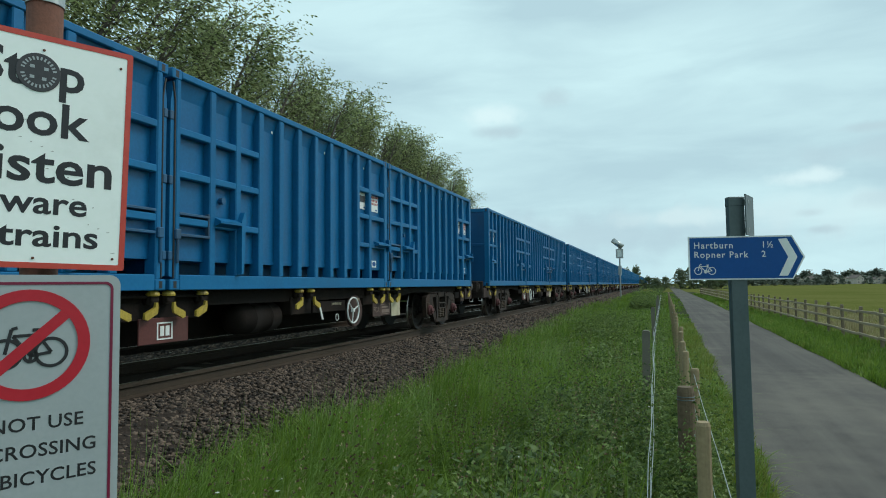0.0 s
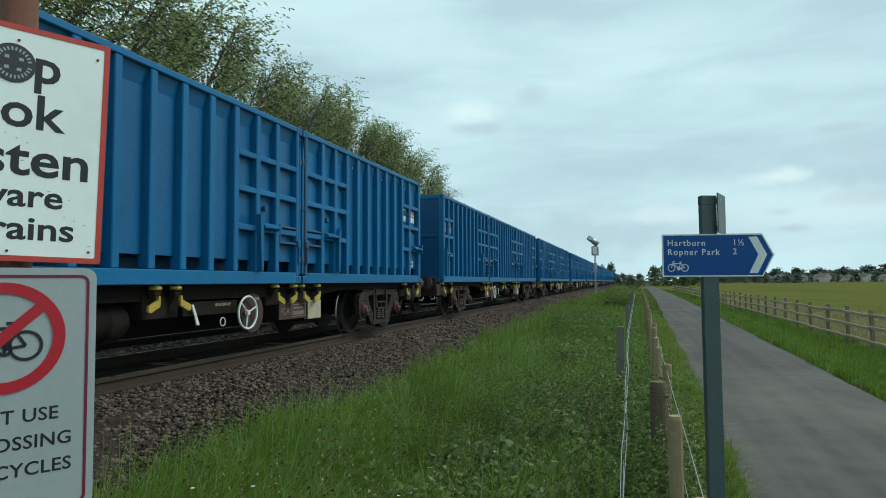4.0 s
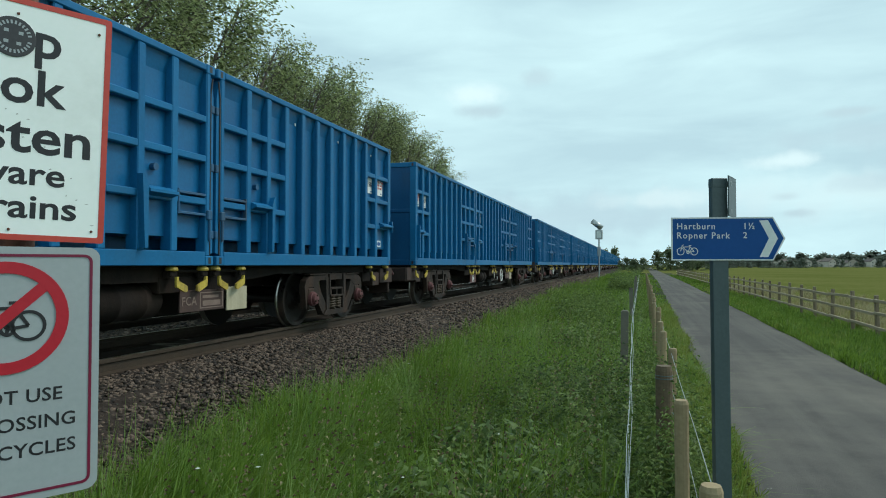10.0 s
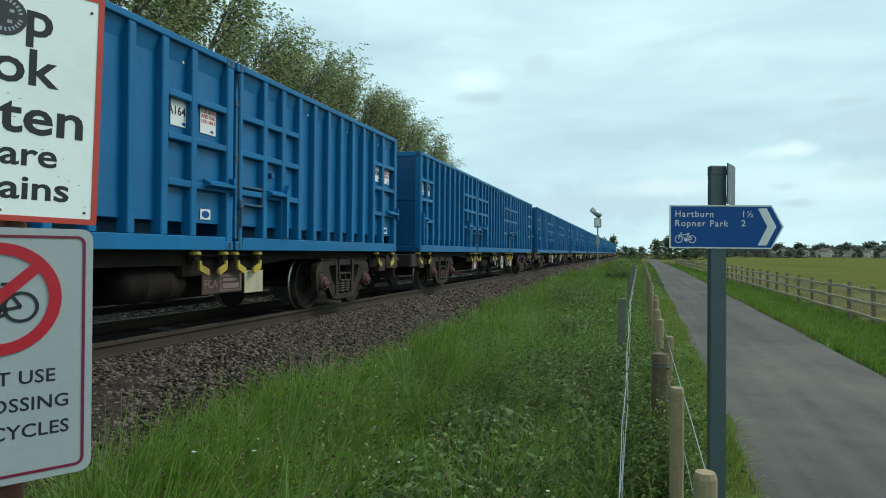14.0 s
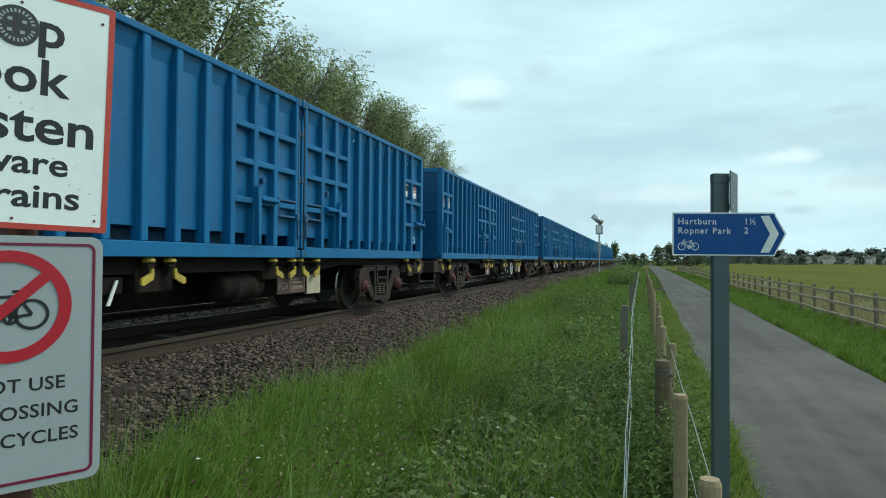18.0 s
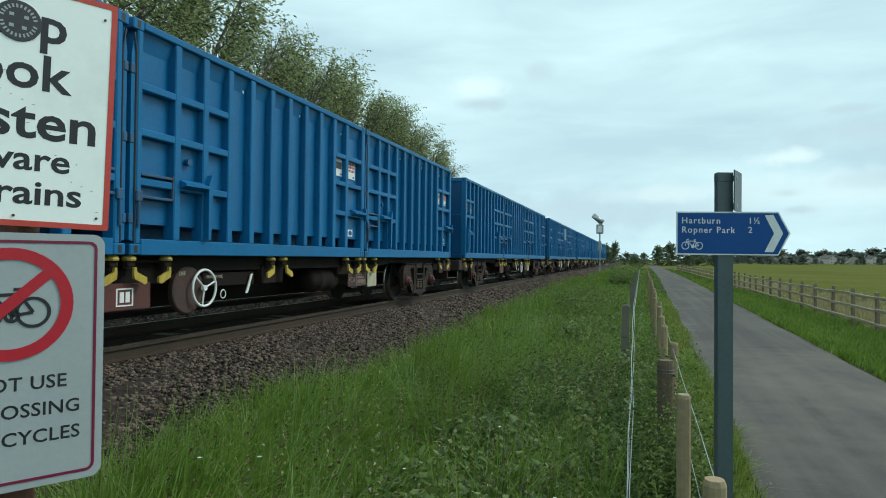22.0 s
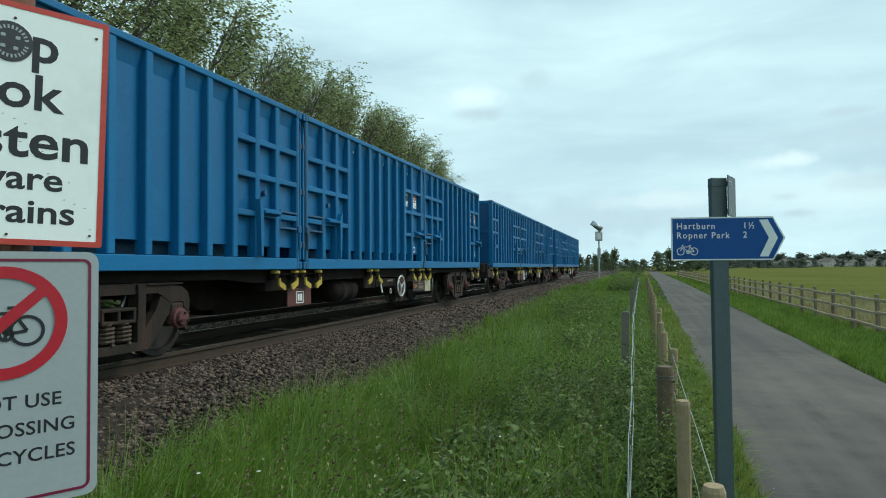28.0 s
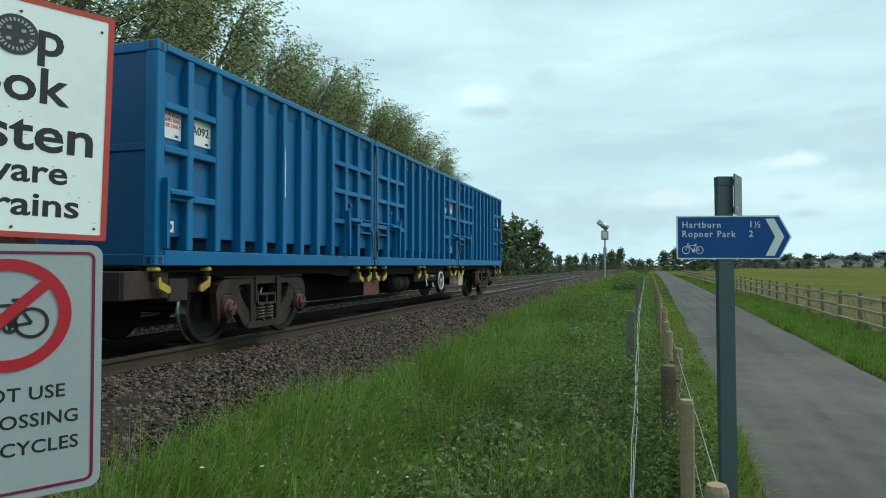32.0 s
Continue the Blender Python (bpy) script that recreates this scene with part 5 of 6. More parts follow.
def blades(name, n, xr, yr, h, w, mat, lean=0.35, power=1.0, keep=None, bunch=0.0):
    """Many bent grass blades on the ground as one mesh."""
    x = rng.uniform(*xr, n)
    y = yr[0] + (yr[1] - yr[0]) * rng.uniform(0, 1, n) ** power
    tall, out = np.ones(n), None
    if bunch:
        k = max(1, n // 55)
        j = rng.integers(0, k, n)
        ox, oy = rng.normal(0, bunch, n), rng.normal(0, bunch, n)
        x, y = x[j] + ox, y[j] + oy
        tall = rng.uniform(0.45, 1.3, k)[j]
        flow = rng.normal(0.3, 1.3, k)[j]
        out = np.arctan2(0.6 * oy / bunch + np.sin(flow), 0.6 * ox / bunch + np.cos(flow))
    if keep is not None:
        ok = keep(x, y)
        x, y, tall = x[ok], y[ok], tall[ok]
        out = out[ok] if out is not None else None
        n = len(x)
    z = ground_height(x, y) - 0.02
    patch = 0.62 + 0.5 * (0.5 + 0.5 * np.sin(x * 2.1 + 1.3 * np.sin(y * 0.8)) * np.sin(y * 1.25 + x * 0.6))
    hh = rng.uniform(h[0], h[1], n) * tall * patch * np.interp(x - grass_edge(y), [-0.1, 0.5], [0.8, 1.0]) * np.interp(x, [0.1, 0.4], [1.0, 0.5] if x.max() < 2 else [1.0, 1.0])
    a = rng.uniform(0, 2 * np.pi, n)
    ww = rng.uniform(0.7, 1.3, n) * w
    wx, wy = np.cos(a) * ww / 2, np.sin(a) * ww / 2
    b = rng.normal(0.5, 1.2, n) if out is None else out + rng.normal(0, 0.45, n)
    ln = np.abs(rng.normal(lean, lean * 0.7, n))
    lx, ly = np.cos(b) * ln * hh, np.sin(b) * ln * hh
    v = np.empty((n, 7, 3))
    for k, (f, g) in enumerate(((0.0, 1.0), (0.4, 0.9), (0.75, 0.6))):
        cx, cy, cz = x + lx * f * f, y + ly * f * f, z + hh * (f - 0.42 * np.minimum(ln, 1.4) * f * f)
        v[:, 2 * k] = np.stack([cx - wx * g, cy - wy * g, cz], 1)
        v[:, 2 * k + 1] = np.stack([cx + wx * g, cy + wy * g, cz], 1)
    v[:, 6] = np.stack([x + lx, y + ly, z + hh * (1 - 0.42 * np.minimum(ln, 1.4))], 1)
    return soup(name, v, [(0, 1, 3, 2), (2, 3, 5, 4), (4, 5, 6)], mat)


def stuff(name, me, label, category):
    return tagged(new(name, me), label, category, kind="stuff")


def grass_edge(y):
    """Where the verge grass gives way to ballast."""
    return np.interp(y, [-6, 2, 3.2, 4.5, 6.2, 7.3, 9, 11, 16, 22, 40], [-3.2, -3.2, -3.3, -3.6, -3.7, -3.42, -3.6, -3.6, -4.0, -4.4, -4.8])


verge = lambda x, y: (x < 0.86 + veer(y) - np.abs(rng.normal(0, 0.08, len(x))) + 0.03 * np.sin(y * 0.9)) & (x > grass_edge(y) + 0.1 * np.sin(y * 1.3) + 0.08 * np.sin(y * 5.1) - np.abs(rng.normal(0, 0.06, len(x)))) & ((x < 0.3) | (rng.uniform(0, 1, len(x)) < 0.5))
stuff("verge_grass", blades("verge_grass", 80000, (-4.4, 0.95), (0.6, 11), (0.22, 0.56), 0.01, GRASS, 1.0, 1.2, verge, 0.1), "tall bright green grass on the railway verge", "grass")
brink = lambda x, y: (x > grass_edge(y) - 0.06 + 0.1 * np.sin(y * 4.1) - np.abs(rng.normal(0, 0.05, len(x)))) & (x < grass_edge(y) + 0.75)
stuff("verge_grass", blades("verge_grass", 11000, (-3.9, -2.5), (1.8, 7), (0.26, 0.6), 0.01, GRASS, 1.3, 1.2, brink, 0.1), "dense green grass leaning over the edge of the ballast", "grass")
stuff("pale_grass", blades("pale_grass", 17000, (-4.4, 0.95), (0.6, 12), (0.3, 0.66), 0.006, GRASS_PALE, 1.1, 1.2, verge, 0.07), "pale bent grass among the green on the verge", "grass")
stuff("verge_grass", blades("verge_grass", 48000, (-4.8, 0.95), (10.5, 32), (0.22, 0.55), 0.016, GRASS, 0.85, 1.3, verge, 0.13), "tall green grass along the railway verge", "grass")
stuff("pale_grass", blades("pale_grass", 12000, (-4.8, 0.95), (11, 40), (0.3, 0.65), 0.012, GRASS_PALE, 0.8, 1.3, verge, 0.12), "pale bent grass along the railway verge", "grass")
stuff("verge_grass", blades("verge_grass", 26000, (-5.2, 0.95), (31, 110), (0.25, 0.6), 0.045, GRASS, 0.6, 1.3, verge, 0.3), "distant green grass along the railway verge", "grass")
stuff("dry_stems", blades("dry_stems", 2000, (-4.3, 0.2), (1.0, 26), (0.45, 0.8), 0.004, GRASS_DRY, 0.6, 1.3, verge), "pale dry grass stems in the verge", "grass")
side = lambda x, y: (x > 3.26 + veer(y) + np.abs(rng.normal(0, 0.07, len(x))) + 0.03 * np.sin(y * 0.8))
stuff("path_grass", blades("path_grass", 28000, (3.2, 5.6), (2, 40), (0.12, 0.32), 0.012, GRASS, 0.35, 1.4, side, 0.06), "short green grass between path and field fence", "grass")
stuff("path_grass", blades("path_grass", 42000, (3.2, 5.7), (3, 38), (0.14, 0.3), 0.018, GRASS, 0.4, 1.4, side), "thick short green grass beside the path", "grass")
strip = lambda x, y: (x > 0.3) & (x < 0.86 + veer(y) - np.abs(rng.normal(0, 0.05, len(x))) + 0.03 * np.sin(y * 0.9))
stuff("path_grass", blades("path_grass", 13000, (0.3, 1.2), (1.5, 30), (0.24, 0.46), 0.012, GRASS_OLIVE, 0.4, 1.3, strip), "bright short grass along the edge of the path", "grass")
stuff("path_grass", blades("path_grass", 9000, (3.2, 5.6), (38, 110), (0.15, 0.35), 0.04, GRASS, 0.35, 1.2, side, 0.15), "distant short grass beside the path", "grass")
stuff("dry_field_edge", blades("dry_field_edge", 32000, (5.5, 10), (3, 60), (0.2, 0.5), 0.016, GRASS_DRY, 0.35, 1.4, None, 0.1), "pale dry grass along the edge of the field", "grass")

# leafy weeds: stems with pairs of leaves


def weed_patch(name, n, xr, yr, h, leaf, mat, label, keep=None, wide=0.2):
    x, y = rng.uniform(*xr, n), yr[0] + (yr[1] - yr[0]) * rng.uniform(0, 1, n) ** 1.3
    if keep is not None:
        ok = keep(x, y)
        x, y = x[ok], y[ok]
        n = len(x)
    m = 16
    z = ground_height(x, y)
    hh = rng.uniform(*h, n) * (0.7 + 0.45 * (0.5 + 0.5 * np.sin(x * 1.9 + y * 1.4)))
    f = np.tile(np.linspace(0.12, 1.0, m), (n, 1))
    ang = np.tile(np.arange(m) * 2.4, (n, 1)) + rng.uniform(0, 6.28, (n, 1))
    lx, ly = rng.normal(0.05, 0.12, (n, 1)), rng.normal(0.03, 0.12, (n, 1))
    L = leaf * rng.uniform(0.6, 1.25, (n, m)) * (1.15 - 0.75 * f)
    c = np.stack([x[:, None] + lx * f * hh[:, None], y[:, None] + ly * f * hh[:, None], z[:, None] + f * hh[:, None]], -1)
    d = np.stack([np.cos(ang), np.sin(ang), rng.uniform(-0.35, 0.45, (n, m))], -1)
    s = np.stack([-np.sin(ang), np.cos(ang), rng.uniform(-0.3, 0.3, (n, m))], -1)
    L3 = L[..., None]
    v = np.stack([c, c + d * L3 * 0.5 + s * L3 * wide + [0, 0, 0.01], c + d * L3 - np.array([0, 0, 0.25]) * L3, c + d * L3 * 0.5 - s * L3 * wide + [0, 0, 0.01]], 2)
    return stuff(name, soup(name, v.reshape(-1, 4, 3), [(0, 1, 2), (0, 2, 3)], mat), label, "weeds")


stuff("verge_grass", blades("verge_grass", 16000, (-4.4, 0.95), (-6, 0.65), (0.2, 0.5), 0.012, GRASS, 0.7, 1.0, verge, 0.1), "green grass on the railway verge before the signs", "grass")
stuff("path_grass", blades("path_grass", 7000, (3.2, 5.6), (-6, 2.1), (0.12, 0.3), 0.012, GRASS, 0.4, 1.0, side, 0.08), "short green grass at the near end of the path", "grass")
tall_zone = lambda x, y: (x < 0.15) & verge(x, y) & (rng.uniform(0, 1, len(x)) < np.interp(x, [-1.9, -1.2], [1.0, 0.45]))
stuff("tall_grass", blades("tall_grass", 15000, (-3.0, 0.15), (1.2, 10), (0.5, 0.88), 0.0075, GRASS, 0.55, 1.2, tall_zone, 0.09), "tall grass standing up through the nettles", "grass")
stuff("tall_pale_grass", blades("tall_pale_grass", 7000, (-3.0, 0.15), (1.2, 14), (0.5, 0.92), 0.005, GRASS_PALE, 0.65, 1.2, tall_zone, 0.12), "tall pale grass standing up through the nettles", "grass")
stuff("tall_grass", blades("tall_grass", 9000, (-3.2, 0.15), (10, 30), (0.45, 0.8), 0.015, GRASS, 0.5, 1.2, tall_zone, 0.15), "tall grass further along the verge", "grass")
strip = lambda x, y: (x > 0.27) & verge(x, y)
stuff("olive_grass", blades("olive_grass", 30000, (0.25, 0.95), (1.0, 30), (0.16, 0.4), 0.009, GRASS_OLIVE, 0.7, 1.4, strip, 0.06), "yellowish grass between the stakes and the path", "grass")
stuff("olive_grass", blades("olive_grass", 16000, (3.2, 5.6), (2, 60), (0.12, 0.3), 0.012, GRASS_OLIVE, 0.5, 1.4, side, 0.07), "yellowish grass beside the field fence", "grass")
thick = lambda x, y: (np.sin(x * 1.7 + 0.9 * np.sin(y * 0.7)) + np.sin(y * 0.9 + 1.1) + 1.6 * (x + 1.6) > -0.2)
weed_patch("nettle_patch", 760, (-2.6, 0.12), (1.2, 9), (0.25, 0.85), 0.08, WEED, "nettles and leafy weeds beside the old fence", thick, 0.19)
weed_patch("dock_patch", 50, (-1.6, 0.1), (1.8, 12), (0.25, 0.5), 0.095, WEED, "broad dock leaves among the nettles", None, 0.22)
weed_patch("nettle_patch", 700, (-2.4, 0.1), (9, 34), (0.25, 0.8), 0.1, WEED, "leafy weeds further along the verge", thick, 0.2)
weed_patch("dry_weed_stalks", 160, (-2.9, -0.1), (1.5, 14), (0.65, 0.95), 0.035, GRASS_DRY, "brown seeding weed stalks on the verge", None, 0.3)
weed_patch("seeding_sorrel", 130, (-3.7, -0.5), (2.2, 18), (0.45, 0.9), 0.04, SEED, "red-brown seeding sorrel stalks among the grass", lambda x, y: np.sin(x * 2.3 + y * 0.9) + np.sin(y * 1.7 - x) > 0.35, 0.3)
weed_patch("seeding_dock", 110, (-2.3, -0.15), (2.4, 9.5), (0.8, 1.12), 0.035, SEED, "brown-purple seeding stalks standing above the nettles", None, 0.32)
weed_patch("nettle_patch", 110, (0.02, 0.34), (2.7, 14), (0.25, 0.55), 0.085, WEED, "leafy weeds growing round the fence stakes", None, 0.2)
weed_patch("lineside_scrub", 2200, (-18.5, -15.6), (-2, 62), (0.9, 2.4), 0.34, HEDGE, "dark scrub under the poplars behind the railway", None, 0.3)
weed_patch("bramble_bush", 420, (-2.5, -1.1), (17.5, 25), (0.65, 1.15), 0.12, WEED, "dark green bramble bush on the verge")
weed_patch("bramble_bush", 600, (-2.0, -0.2), (40, 56), (0.6, 1.5), 0.25, WEED, "rounded green bushes far along the verge")


def mounds(name, n, xr, yr, size, each, leaf, mat, label, wide=0.3):
    """Low leafy mounds: leaves all round a bumpy dome, facing out and up."""
    cx, cy = rng.uniform(*xr, n), yr[0] + (yr[1] - yr[0]) * rng.uniform(0, 1, n) ** 1.2
    R = rng.uniform(*size, n)
    j = np.repeat(np.arange(n), each)
    m = len(j)
    a, u = rng.uniform(0, 6.28, m), rng.uniform(0.02, 1, m)
    rad = R[j] * rng.uniform(0.65, 1.12, m) * (1 + 0.22 * np.sin(3 * a + j) + 0.15 * np.sin(5 * a + 7 * u * j))
    nrm = np.stack([np.cos(a) * np.sqrt(1 - u * u), np.sin(a) * np.sqrt(1 - u * u), u], 1)
    x, y = cx[j] + nrm[:, 0] * rad, cy[j] + nrm[:, 1] * rad
    c = np.stack([x, y, ground_height(x, y) + nrm[:, 2] * rad * 1.15 + 0.03], 1)
    d = np.cross(nrm, rng.normal(0, 1, (m, 3))) + nrm * 0.45 + rng.normal(0, 0.2, (m, 3))
    d /= np.linalg.norm(d, axis=1)[:, None]
    s = np.cross(d, nrm + rng.normal(0, 0.3, (m, 3)))
    s /= np.linalg.norm(s, axis=1)[:, None] + 1e-6
    L = (leaf * rng.uniform(0.5, 1.35, m))[:, None]
    fold = nrm * L * 0.12
    v = np.stack([c, c + d * L * 0.45 + s * L * wide - fold, c + d * L - fold * 1.5, c + d * L * 0.45 - s * L * wide - fold], 1)
    return stuff(name, soup(name, v, [(0, 1, 2), (0, 2, 3)], mat), label, "weeds")


weed_patch("nettle_patch", 330, (-0.12, 0.27), (3.8, 9.5), (0.65, 0.98), 0.085, WEED, "tall nettles round the fence stakes", None, 0.2)
weed_patch("nettle_patch", 360, (-1.7, -0.05), (2.2, 8.5), (0.55, 0.95), 0.06, WEED_DARK, "dark nettles standing in the weeds", thick, 0.2)
weed_patch("nettle_patch", 150, (-0.06, 0.24), (3.75, 4.5), (0.75, 0.95), 0.075, WEED, "tall nettles hiding the strainer post", None, 0.2)
weed_patch("nettle_patch", 80, (0.02, 0.3), (2.6, 3.4), (0.35, 0.6), 0.07, WEED, "nettles round the near stakes", None, 0.2)
mounds("nettle_mounds", 12, (-1.5, -0.1), (2.2, 9), (0.3, 0.5), 620, 0.06, WEED, "leafy nettle clumps beside the old fence")
mounds("bramble_mounds", 15, (-1.5, 0.0), (1.9, 8.5), (0.2, 0.42), 620, 0.075, WEED, "leafy bramble mounds beside the old fence")
mounds("bramble_mounds", 16, (-1.8, 0.0), (8.5, 24), (0.3, 0.55), 420, 0.07, WEED, "leafy bramble mounds further along the verge")
mounds("stake_brambles", 22, (0.0, 0.3), (2.6, 8), (0.16, 0.32), 420, 0.05, WEED, "leafy brambles round the foot of the stakes")
# mounds in the darkened leaf colour paint the shady patches
mounds("dark_bramble_mounds", 14, (-1.6, 0.0), (2.2, 8), (0.24, 0.44), 620, 0.05, WEED_DARK, "bramble leaves coloured darker for shade in the weeds")
fl = rng.uniform(0, 1, (90, 2))
fx, fy = -2.4 + 2.7 * fl[:, 0], 1.6 + 30 * fl[:, 1] ** 1.5
fz = ground_height(fx, fy) + rng.uniform(0.35, 0.72, 90)
fs = rng.uniform(0.005, 0.012, 90)
quad = np.array([(-1, -1, 0), (1, -1, 0.1), (1, 1, 0), (-1, 1, 0.15)])
stuff("blossom", soup("blossom", np.stack([fx, fy, fz], 1)[:, None, :] + quad[None] * fs[:, None, None], [(0, 1, 2), (0, 2, 3)], FLOWER), "small white weed flowers among the nettles", "flowers")


# ---- trees ----
def build_tree(seed, height, leaves, leaf, spread, mat, lean=0.12, base=0.12, limbs=56, puff=0.021, wide=0.34, side_wind=0.0, taper=0.75, gust=0.0):
    """A tapered trunk, rising limbs and a crown of many small leaves in clumps; returns trunk and crown meshes."""
    r = random.Random(seed)
    g = np.random.default_rng(seed)
    wood = Shape()
    top = Vector((r.uniform(-0.3, 0.3), lean * height, height))
    spine = [Vector((top.x * f * f, top.y * f ** 1.8, height * f)) for f in (i / 8 for i in range(9))]
    wood.path(spine, [0.02 * height * (1 - 0.93 * i / 8) for i in range(9)], 8)
    twigs = []
    for i in range(limbs):
        f = base + (0.97 - base) * (i / (limbs - 1)) ** 0.9
        k = min(f * 8, 7.99)
        o = spine[int(k)].lerp(spine[int(k) + 1], k - int(k))
        a = i * 2.4 + r.uniform(-0.4, 0.4)
        reach = spread * (1 - taper * f ** 1.4) * r.uniform(0.6, 1.2) * (1 - side_wind * (0.5 - 0.5 * math.sin(a)))
        rise = height * r.uniform(0.07, 0.16) * (1.1 - 0.4 * f)
        e = o + Vector((math.cos(a) * reach, math.sin(a) * reach + lean * rise * 2.5, rise))
        mid = o.lerp(e, 0.5) + Vector((0, 0, -0.15 * rise))
        wood.path([o, mid, e], [0.006 * height * (1 - 0.7 * f), 0.004 * height * (1 - 0.7 * f), 0.008], 5)
        for q in range(7):
            u = 0.2 + 0.8 * q / 6
            p = o.lerp(mid, u * 2) if u < 0.5 else mid.lerp(e, u * 2 - 1)
            way = Vector((r.gauss(0, 0.5 - 0.2 * gust), r.gauss(0, 0.4) + 4.2 * lean, r.uniform(0.0, 0.9 - 0.2 * gust)))
            twigs.append((p[:], (way.normalized() * r.uniform(0.07, 0.15 + 0.02 * gust) * height)[:]))
    for q in range(5):
        twigs.append((spine[-1][:], (r.gauss(0, 0.3), 0.4 * q * lean + r.gauss(0, 0.3), 0.5 + 0.2 * q)))
    c = np.array([t[0] for t in twigs])
    e = np.array([t[1] for t in twigs])
    j = g.integers(0, len(twigs), leaves)
    u = g.uniform(0, 1, (leaves, 1))
    p = c[j] + e[j] * u + g.normal(0, 1, (leaves, 3)) * (puff * height * (1.15 - 0.75 * u))
    p[:, 2] = np.maximum(p[:, 2], base * height * 0.6)
    d = g.normal(0, 1, (leaves, 3)) + [0.0, 8 * lean, -0.2]
    d /= np.linalg.norm(d, axis=1)[:, None]
    s = np.cross(d, g.normal(0, 1, (leaves, 3)))
    s /= np.linalg.norm(s, axis=1)[:, None]
    L = (leaf * g.uniform(0.6, 1.3, leaves))[:, None]
    v = np.stack([p, p + d * L * 0.5 + s * L * wide, p + d * L, p + d * L * 0.5 - s * L * wide], 1)
    return wood.mesh("trunk", BARK), soup("crown", v, [(0, 1, 2), (0, 2, 3)], mat)


def plant_tree(kind, meshes, x, y, z, turn, scale, label, group):
    ob = thing(kind, label, "tree", pose(x, y, z, 0, 0, turn) @ Matrix.Scale(scale, 4), group)
    part("trunk", meshes[0], BARK, ob)
    part("crown", meshes[1], POPLAR, ob)
    return ob


POPLARS = [build_tree(11 + i, 13.0, 3300, 0.21, 1.7, POPLAR, 0.25 + 0.02 * i, limbs=46, puff=0.008, wide=0.17, side_wind=0.4, taper=0.5, gust=1.0) for i in range(5)]
TIPS = []
for wood, crown in POPLARS:
    p = np.empty(len(crown.vertices) * 3, np.float32)
    crown.vertices.foreach_get("co", p)
    p = p.reshape(-1, 3)
    top = np.quantile(p[:, 2], 0.985)
    TIPS.append(float(top))
tops = [(4, 14.8), (19.4, 13.5), (22.6, 12.4), (24.6, 14.1), (26.4, 14.1), (29, 12.9), (34.8, 12.95), (42.8, 12.9), (48.3, 12.6), (53, 11.9), (57.9, 10.8), (59.9, 9.8)]
r = random.Random(5)
for x0, x1, y, far, step in ((-18.3, -16.8, 11.5, 1.0, 0.66), (-20.2, -19.0, 31.0, 1.13, 1.3)):
    while y < 59.9:
        k = r.randrange(5)
        h = 1.75 + (float(np.interp(y, [a for a, b in tops], [b for a, b in tops])) * r.uniform(0.94, 1.0) - 1.75) * far
        scale = (h - 0.3) / TIPS[k]
        plant_tree("poplar_tree", POPLARS[k], r.uniform(x0, x1), y * far - (5.8 + 0.25 * k) * scale, 0.3, r.uniform(-22, 22), scale, "tall poplar tree leaning in the wind behind the railway", "row of poplars behind the railway")
        y += step * r.uniform(0.75, 1.25)

HAZY = [build_tree(41 + i, 5.0, 2600, 0.3, 2.4, DISTANT, 0.03, 0.05, limbs=24) for i in range(3)]
FAR = [build_tree(51 + i, 5.0, 1300, 0.45, 2.4, FARWOOD, 0.03, 0.05, limbs=16) for i in range(3)]


def bush(kind, x, y, h, label, group, k, wide=1.0):
    ob = thing(kind, label, "tree", pose(x, y, -0.12 * h, 0, 0, k * 77) @ Matrix.Diagonal((h / 4.6 * wide, h / 4.6 * wide, h / 4.6, 1)), group)
    wood, crown = (FAR if y > 320 else HAZY)[k % 3]
    part("trunk", wood, BARK, ob)
    part("crown", crown, HEDGE, ob)


for k, (x, y, h) in enumerate(((-20.5, 92, 7.4), (-19, 97, 8.0), (-17.5, 101, 7.0), (-21.5, 88, 7.0), (-16.2, 106, 4.0), (-15.2, 116, 3.0), (-14.6, 126, 3.2), (-14.8, 138, 3.4), (-14, 150, 3.8), (-13.5, 165, 3.4), (-12.5, 180, 4.4), (-10.5, 190, 5.2), (-8.5, 200, 6.0), (-11.5, 210, 5.5))):
    bush("lineside_tree", x, y, h, "dark green rounded tree beside the railway in the distance", "trees beside the railway", k, 1.1)
for k, (x, y, h) in enumerate(((4, 205, 5.2), (8, 212, 6.2), (12, 208, 5.4), (-3, 190, 3.0), (-5, 200, 3.4), (-1.2, 120, 2.2), (0.0, 240, 3.6), (16, 215, 4.6), (21, 220, 4.0))):
    bush("path_tree", x, y, h, "green tree at the far end of the footpath", "trees at the end of the path", k, 1.5)

# far wood and village across the field
for k in range(44):
    a = radians(-4.0 - 0.4 * k)
    d = 720 + 40 * math.sin(k * 2.3)
    bush("distant_tree", -math.sin(a) * d, math.cos(a) * d, (7.2 + 0.1 * k) * (1 + 0.2 * math.sin(k * 1.7) + 0.12 * math.sin(k * 4.1)), "dark tree in the far wood across the field", "far wood across the field", k, 2.4)
for k in range(12):
    a = radians(-3.5 - 0.75 * k)
    d = 400 + 15 * math.sin(k * 2.9)
    bush("hedge_tree", -math.sin(a) * d, math.cos(a) * d, 3.6 + 1.0 * math.sin(k * 1.9), "dark hedge tree at the far side of the field", "hedge across the field", k + 1, 2.2)


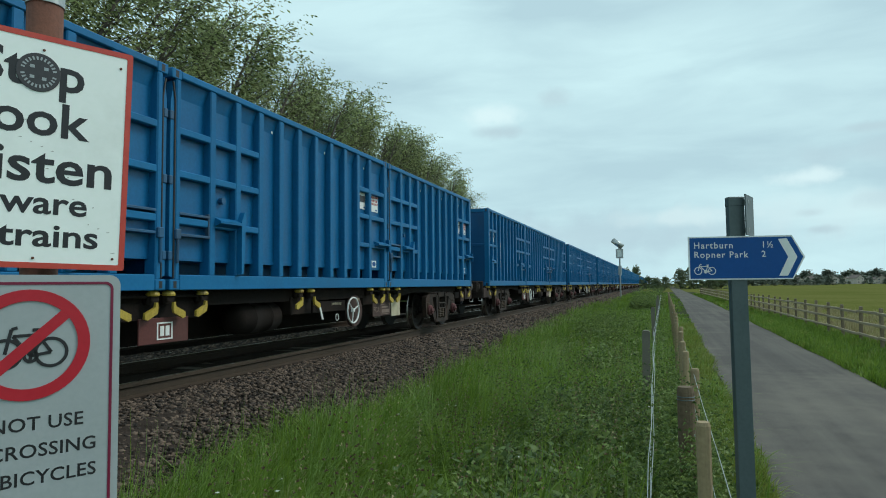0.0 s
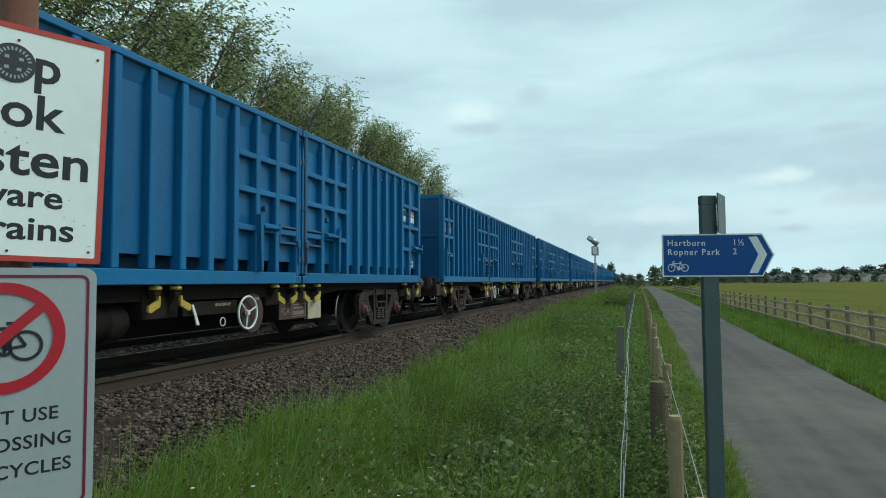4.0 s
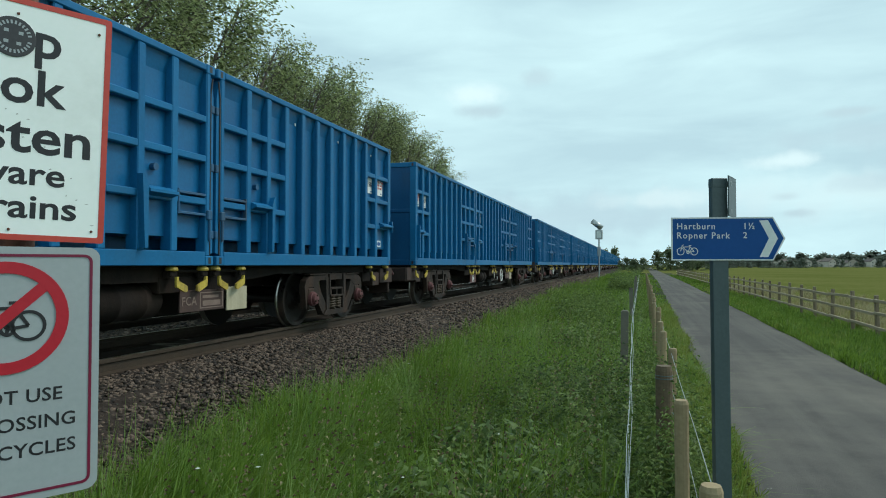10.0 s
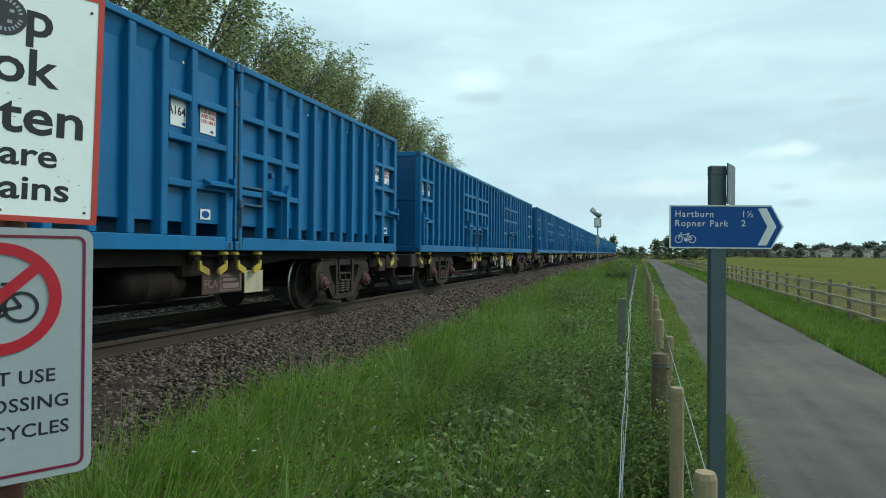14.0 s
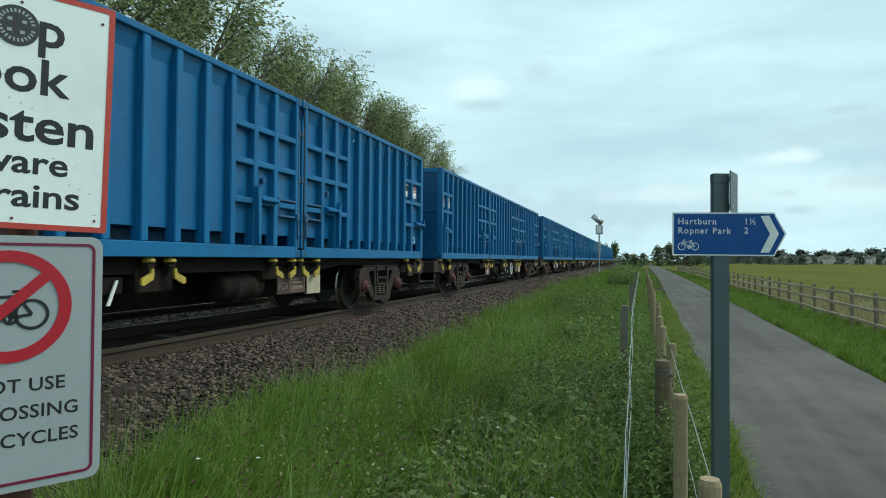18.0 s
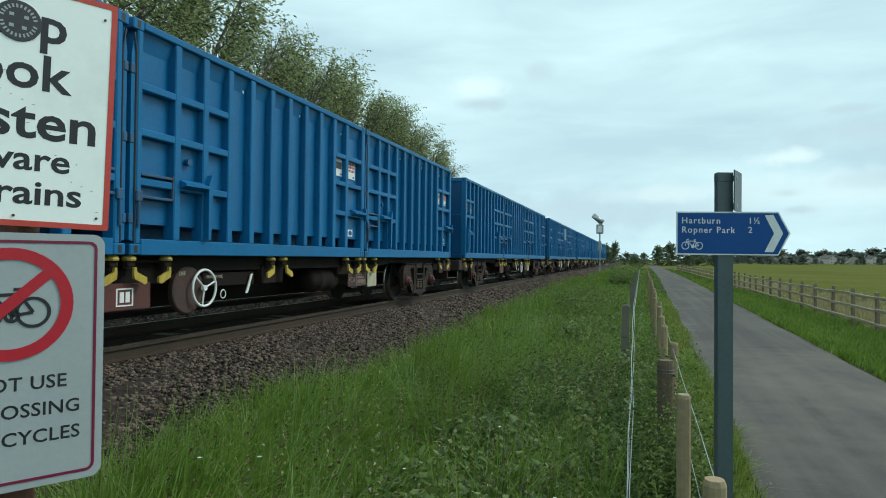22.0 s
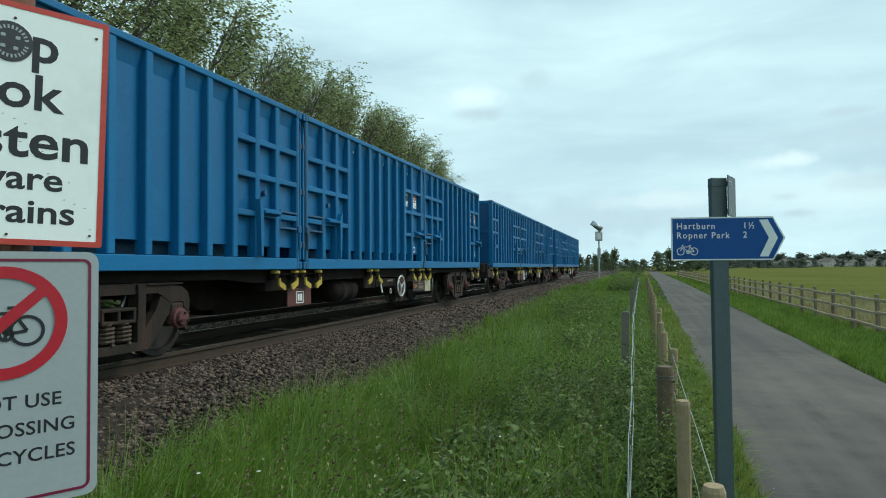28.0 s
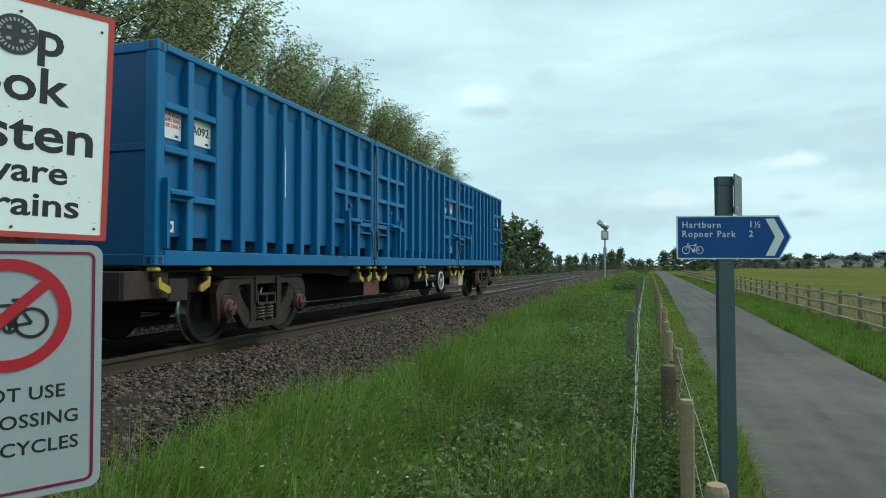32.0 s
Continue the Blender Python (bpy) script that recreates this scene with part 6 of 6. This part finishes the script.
def build_house(w, d, h, roof):
    """A small house with walls, pitched roof, chimney and windows."""
    o = thing("house", "pale distant house with a dark pitched roof", "house", group="village houses across the field")
    part("wall", Shape().slab([(-w / 2, 0), (w / 2, 0), (w / 2, h), (0, h + roof * 0.98), (-w / 2, h)], -d / 2, d / 2, 1), BRICK, o)
    rf = Shape()
    for s in (-1, 1):
        rf.slab([(s * (w / 2 + 0.4), h - 0.3), (s * (w / 2 + 0.4), h), (0, h + roof + 0.25), (0, h + roof)], -d / 2 - 0.3, d / 2 + 0.3, 1)
    ro = part("roof", rf, ROOF, o)
    part("chimney", Shape().box(-0.5, 0.5, d / 2 - 1.2, d / 2 - 0.4, h + roof * 0.5, h + roof + 1.2, 0.05), BRICK, ro)
    for x in (-w / 4, w / 4):
        for z in (1.0, 3.6):
            wi = part("window", Shape().box(x - 0.7, x + 0.7, -d / 2 - 0.04, -d / 2 - 0.01, z, z + 1.2, 0.01), WHITE, o)
            part("pane", Shape().box(x - 0.6, x + 0.6, -d / 2 - 0.06, -d / 2 - 0.045, z + 0.1, z + 1.1), GLASS_DARK, wi)
    return o


h0 = build_house(9, 8, 5.2, 2.6)
for k, (deg, d, size, turn) in enumerate(((9.7, 560, 1.0, 20), (10.5, 600, 1.15, -50), (11.1, 545, 0.9, 65), (12.0, 590, 1.2, 5), (12.9, 610, 1.0, -35), (13.5, 570, 1.25, 40), (14.5, 600, 0.95, 80), (15.1, 560, 1.1, -15), (16.2, 590, 1.2, 30), (17.3, 570, 1.0, -60))):
    a = radians(-deg)
    m = pose(-math.sin(a) * d, math.cos(a) * d, 0, 0, 0, turn) @ Matrix.Scale(size * 0.68, 4)
    if k == 0:
        h0.matrix_basis = m
    else:
        o = copy_thing(h0, m)
        o.scale = (size * 0.68, size * 0.68, size * 0.68)
for k in range(20):
    if k % 3 == 1:
        continue
    a = radians(-9.0 - 0.45 * k)
    d = 500 + 25 * math.sin(k * 2.1)
    bush("garden_tree", -math.sin(a) * d, math.cos(a) * d, 3.0 + 1.4 * math.sin(k * 2.7), "dark garden tree before the village houses", "garden trees of the village", k, 1.5)

# ---- loose ballast stones ----


def stones(n, xr, yr, size, power=1.0):
    x = rng.uniform(*xr, n)
    y = yr[0] + (yr[1] - yr[0]) * rng.uniform(0, 1, n) ** power
    z = np.interp(x, [-12.3, -4.8, -4.55, -4.1, -3.7, -3.3, -2.9], [0.565, 0.565, 0.53, 0.42, 0.31, 0.21, 0.02]) + rng.uniform(-0.005, 0.02, n)
    base = np.array([(1, 0, 0), (-1, 0, 0), (0, 1, 0), (0, -1, 0), (0, 0, 1), (0, 0, -1), (0.6, 0.6, 0.5), (-0.6, -0.5, 0.6)], float)
    q = base[None] * rng.uniform(0.4, 1.3, (n, 8, 1)) * size * rng.uniform(0.6, 1.3, (n, 1, 1))
    a, b = rng.uniform(0, 6.28, n), rng.uniform(0, 6.28, n)
    ca, sa, cb, sb = np.cos(a)[:, None], np.sin(a)[:, None], np.cos(b)[:, None], np.sin(b)[:, None]
    x1, y1, z1 = q[..., 0] * ca - q[..., 1] * sa, q[..., 0] * sa + q[..., 1] * ca, q[..., 2]
    x2, z2 = x1 * cb - z1 * sb, x1 * sb + z1 * cb
    return np.stack([x2 + x[:, None], y1 + y[:, None], z2 * 0.62 + z[:, None]], -1)


FACETS = [(0, 2, 6), (2, 4, 6), (4, 0, 6), (4, 2, 1), (1, 3, 7), (3, 4, 7), (4, 1, 7), (4, 3, 0), (2, 0, 5), (1, 2, 5), (3, 1, 5), (0, 3, 5)]
for n, xr, yr, size, pw in ((23000, (-5.35, -3.12), (1.5, 13), 0.031, 1.0), (8000, (-5.35, -3.4), (13, 40), 0.052, 1.3), (5000, (-5.35, -3.4), (40, 100), 0.09, 1.2), (5000, (-5.35, -3.15), (-6, 1.5), 0.036, 1.0), (7000, (-8.9, -7.2), (2, 30), 0.045, 1.2), (3000, (-12.4, -7.8), (25, 90), 0.07, 1.0)):
    me = soup("crushed_stones", stones(n, xr, yr, size, pw), FACETS, STONE)
    ob = stuff("crushed_stones", me, "grey-brown crushed ballast stones", "stones")
    ob.matrix_basis = LINE
gn = 160
gxs = np.where(rng.uniform(0, 1, gn) < 0.7, 0.84 + np.abs(rng.normal(0, 0.06, gn)), 3.4 - np.abs(rng.normal(0, 0.07, gn)))
gys = 2.2 + 22 * rng.uniform(0, 1, gn) ** 1.4
grit = stones(gn, (0, 1), (0, 1), 0.007)
grit = grit - grit.mean(1, keepdims=True) + np.stack([gxs, gys, np.full(gn, 0.021)], 1)[:, None, :]
GRIT = material("pale_grit", (0.3, 0.28, 0.25), (0.5, 0.47, 0.42), 0.9, 0, 5, 60, 0.2, island=0.8)
stuff("path_grit", soup("path_grit", grit, FACETS, GRIT), "pale loose grit along the edge of the path", "grit")
pile = stones(240, (-4.6, -3.6), (3.5, 9), 0.045)
kinds = []
for k in range(8):
    c = pile[k].mean(0)
    me = bpy.data.meshes.new("stone")
    me.from_pydata((pile[k] - c).tolist(), [], FACETS)
    me.materials.append(STONE_PIECE)
    kinds.append(me)
for k in range(175):
    c = pile[k].mean(0)
    part("stone", kinds[k % 8], STONE_PIECE, ballast, m=pose(c[0], c[1], c[2] + 0.02, 40 * k, 25 * k, 70 * k))


# ---- movement ----
def motions():
    times = [i * 1.0 for i in range(33)]
    for w, off in wagons:
        walk(w, [(t, LINE @ pose(TRACK_X, train_y(t) + off, RAIL_Z)) for t in times])
    for b, off, turn in boxes:
        walk(b, [(t, LINE @ pose(TRACK_X, train_y(t) + off, DECK_Z, 0, 0, turn)) for t in times])
    for ws in rolling:
        p = ws.matrix_basis.translation.copy()
        rows = []
        for k in range(481):
            t = k / 15
            rows.append((t, pose(*p, math.degrees((train_y(0) - train_y(t)) / WHEEL_R), 0, 0)))
        walk(ws, rows)


motions()
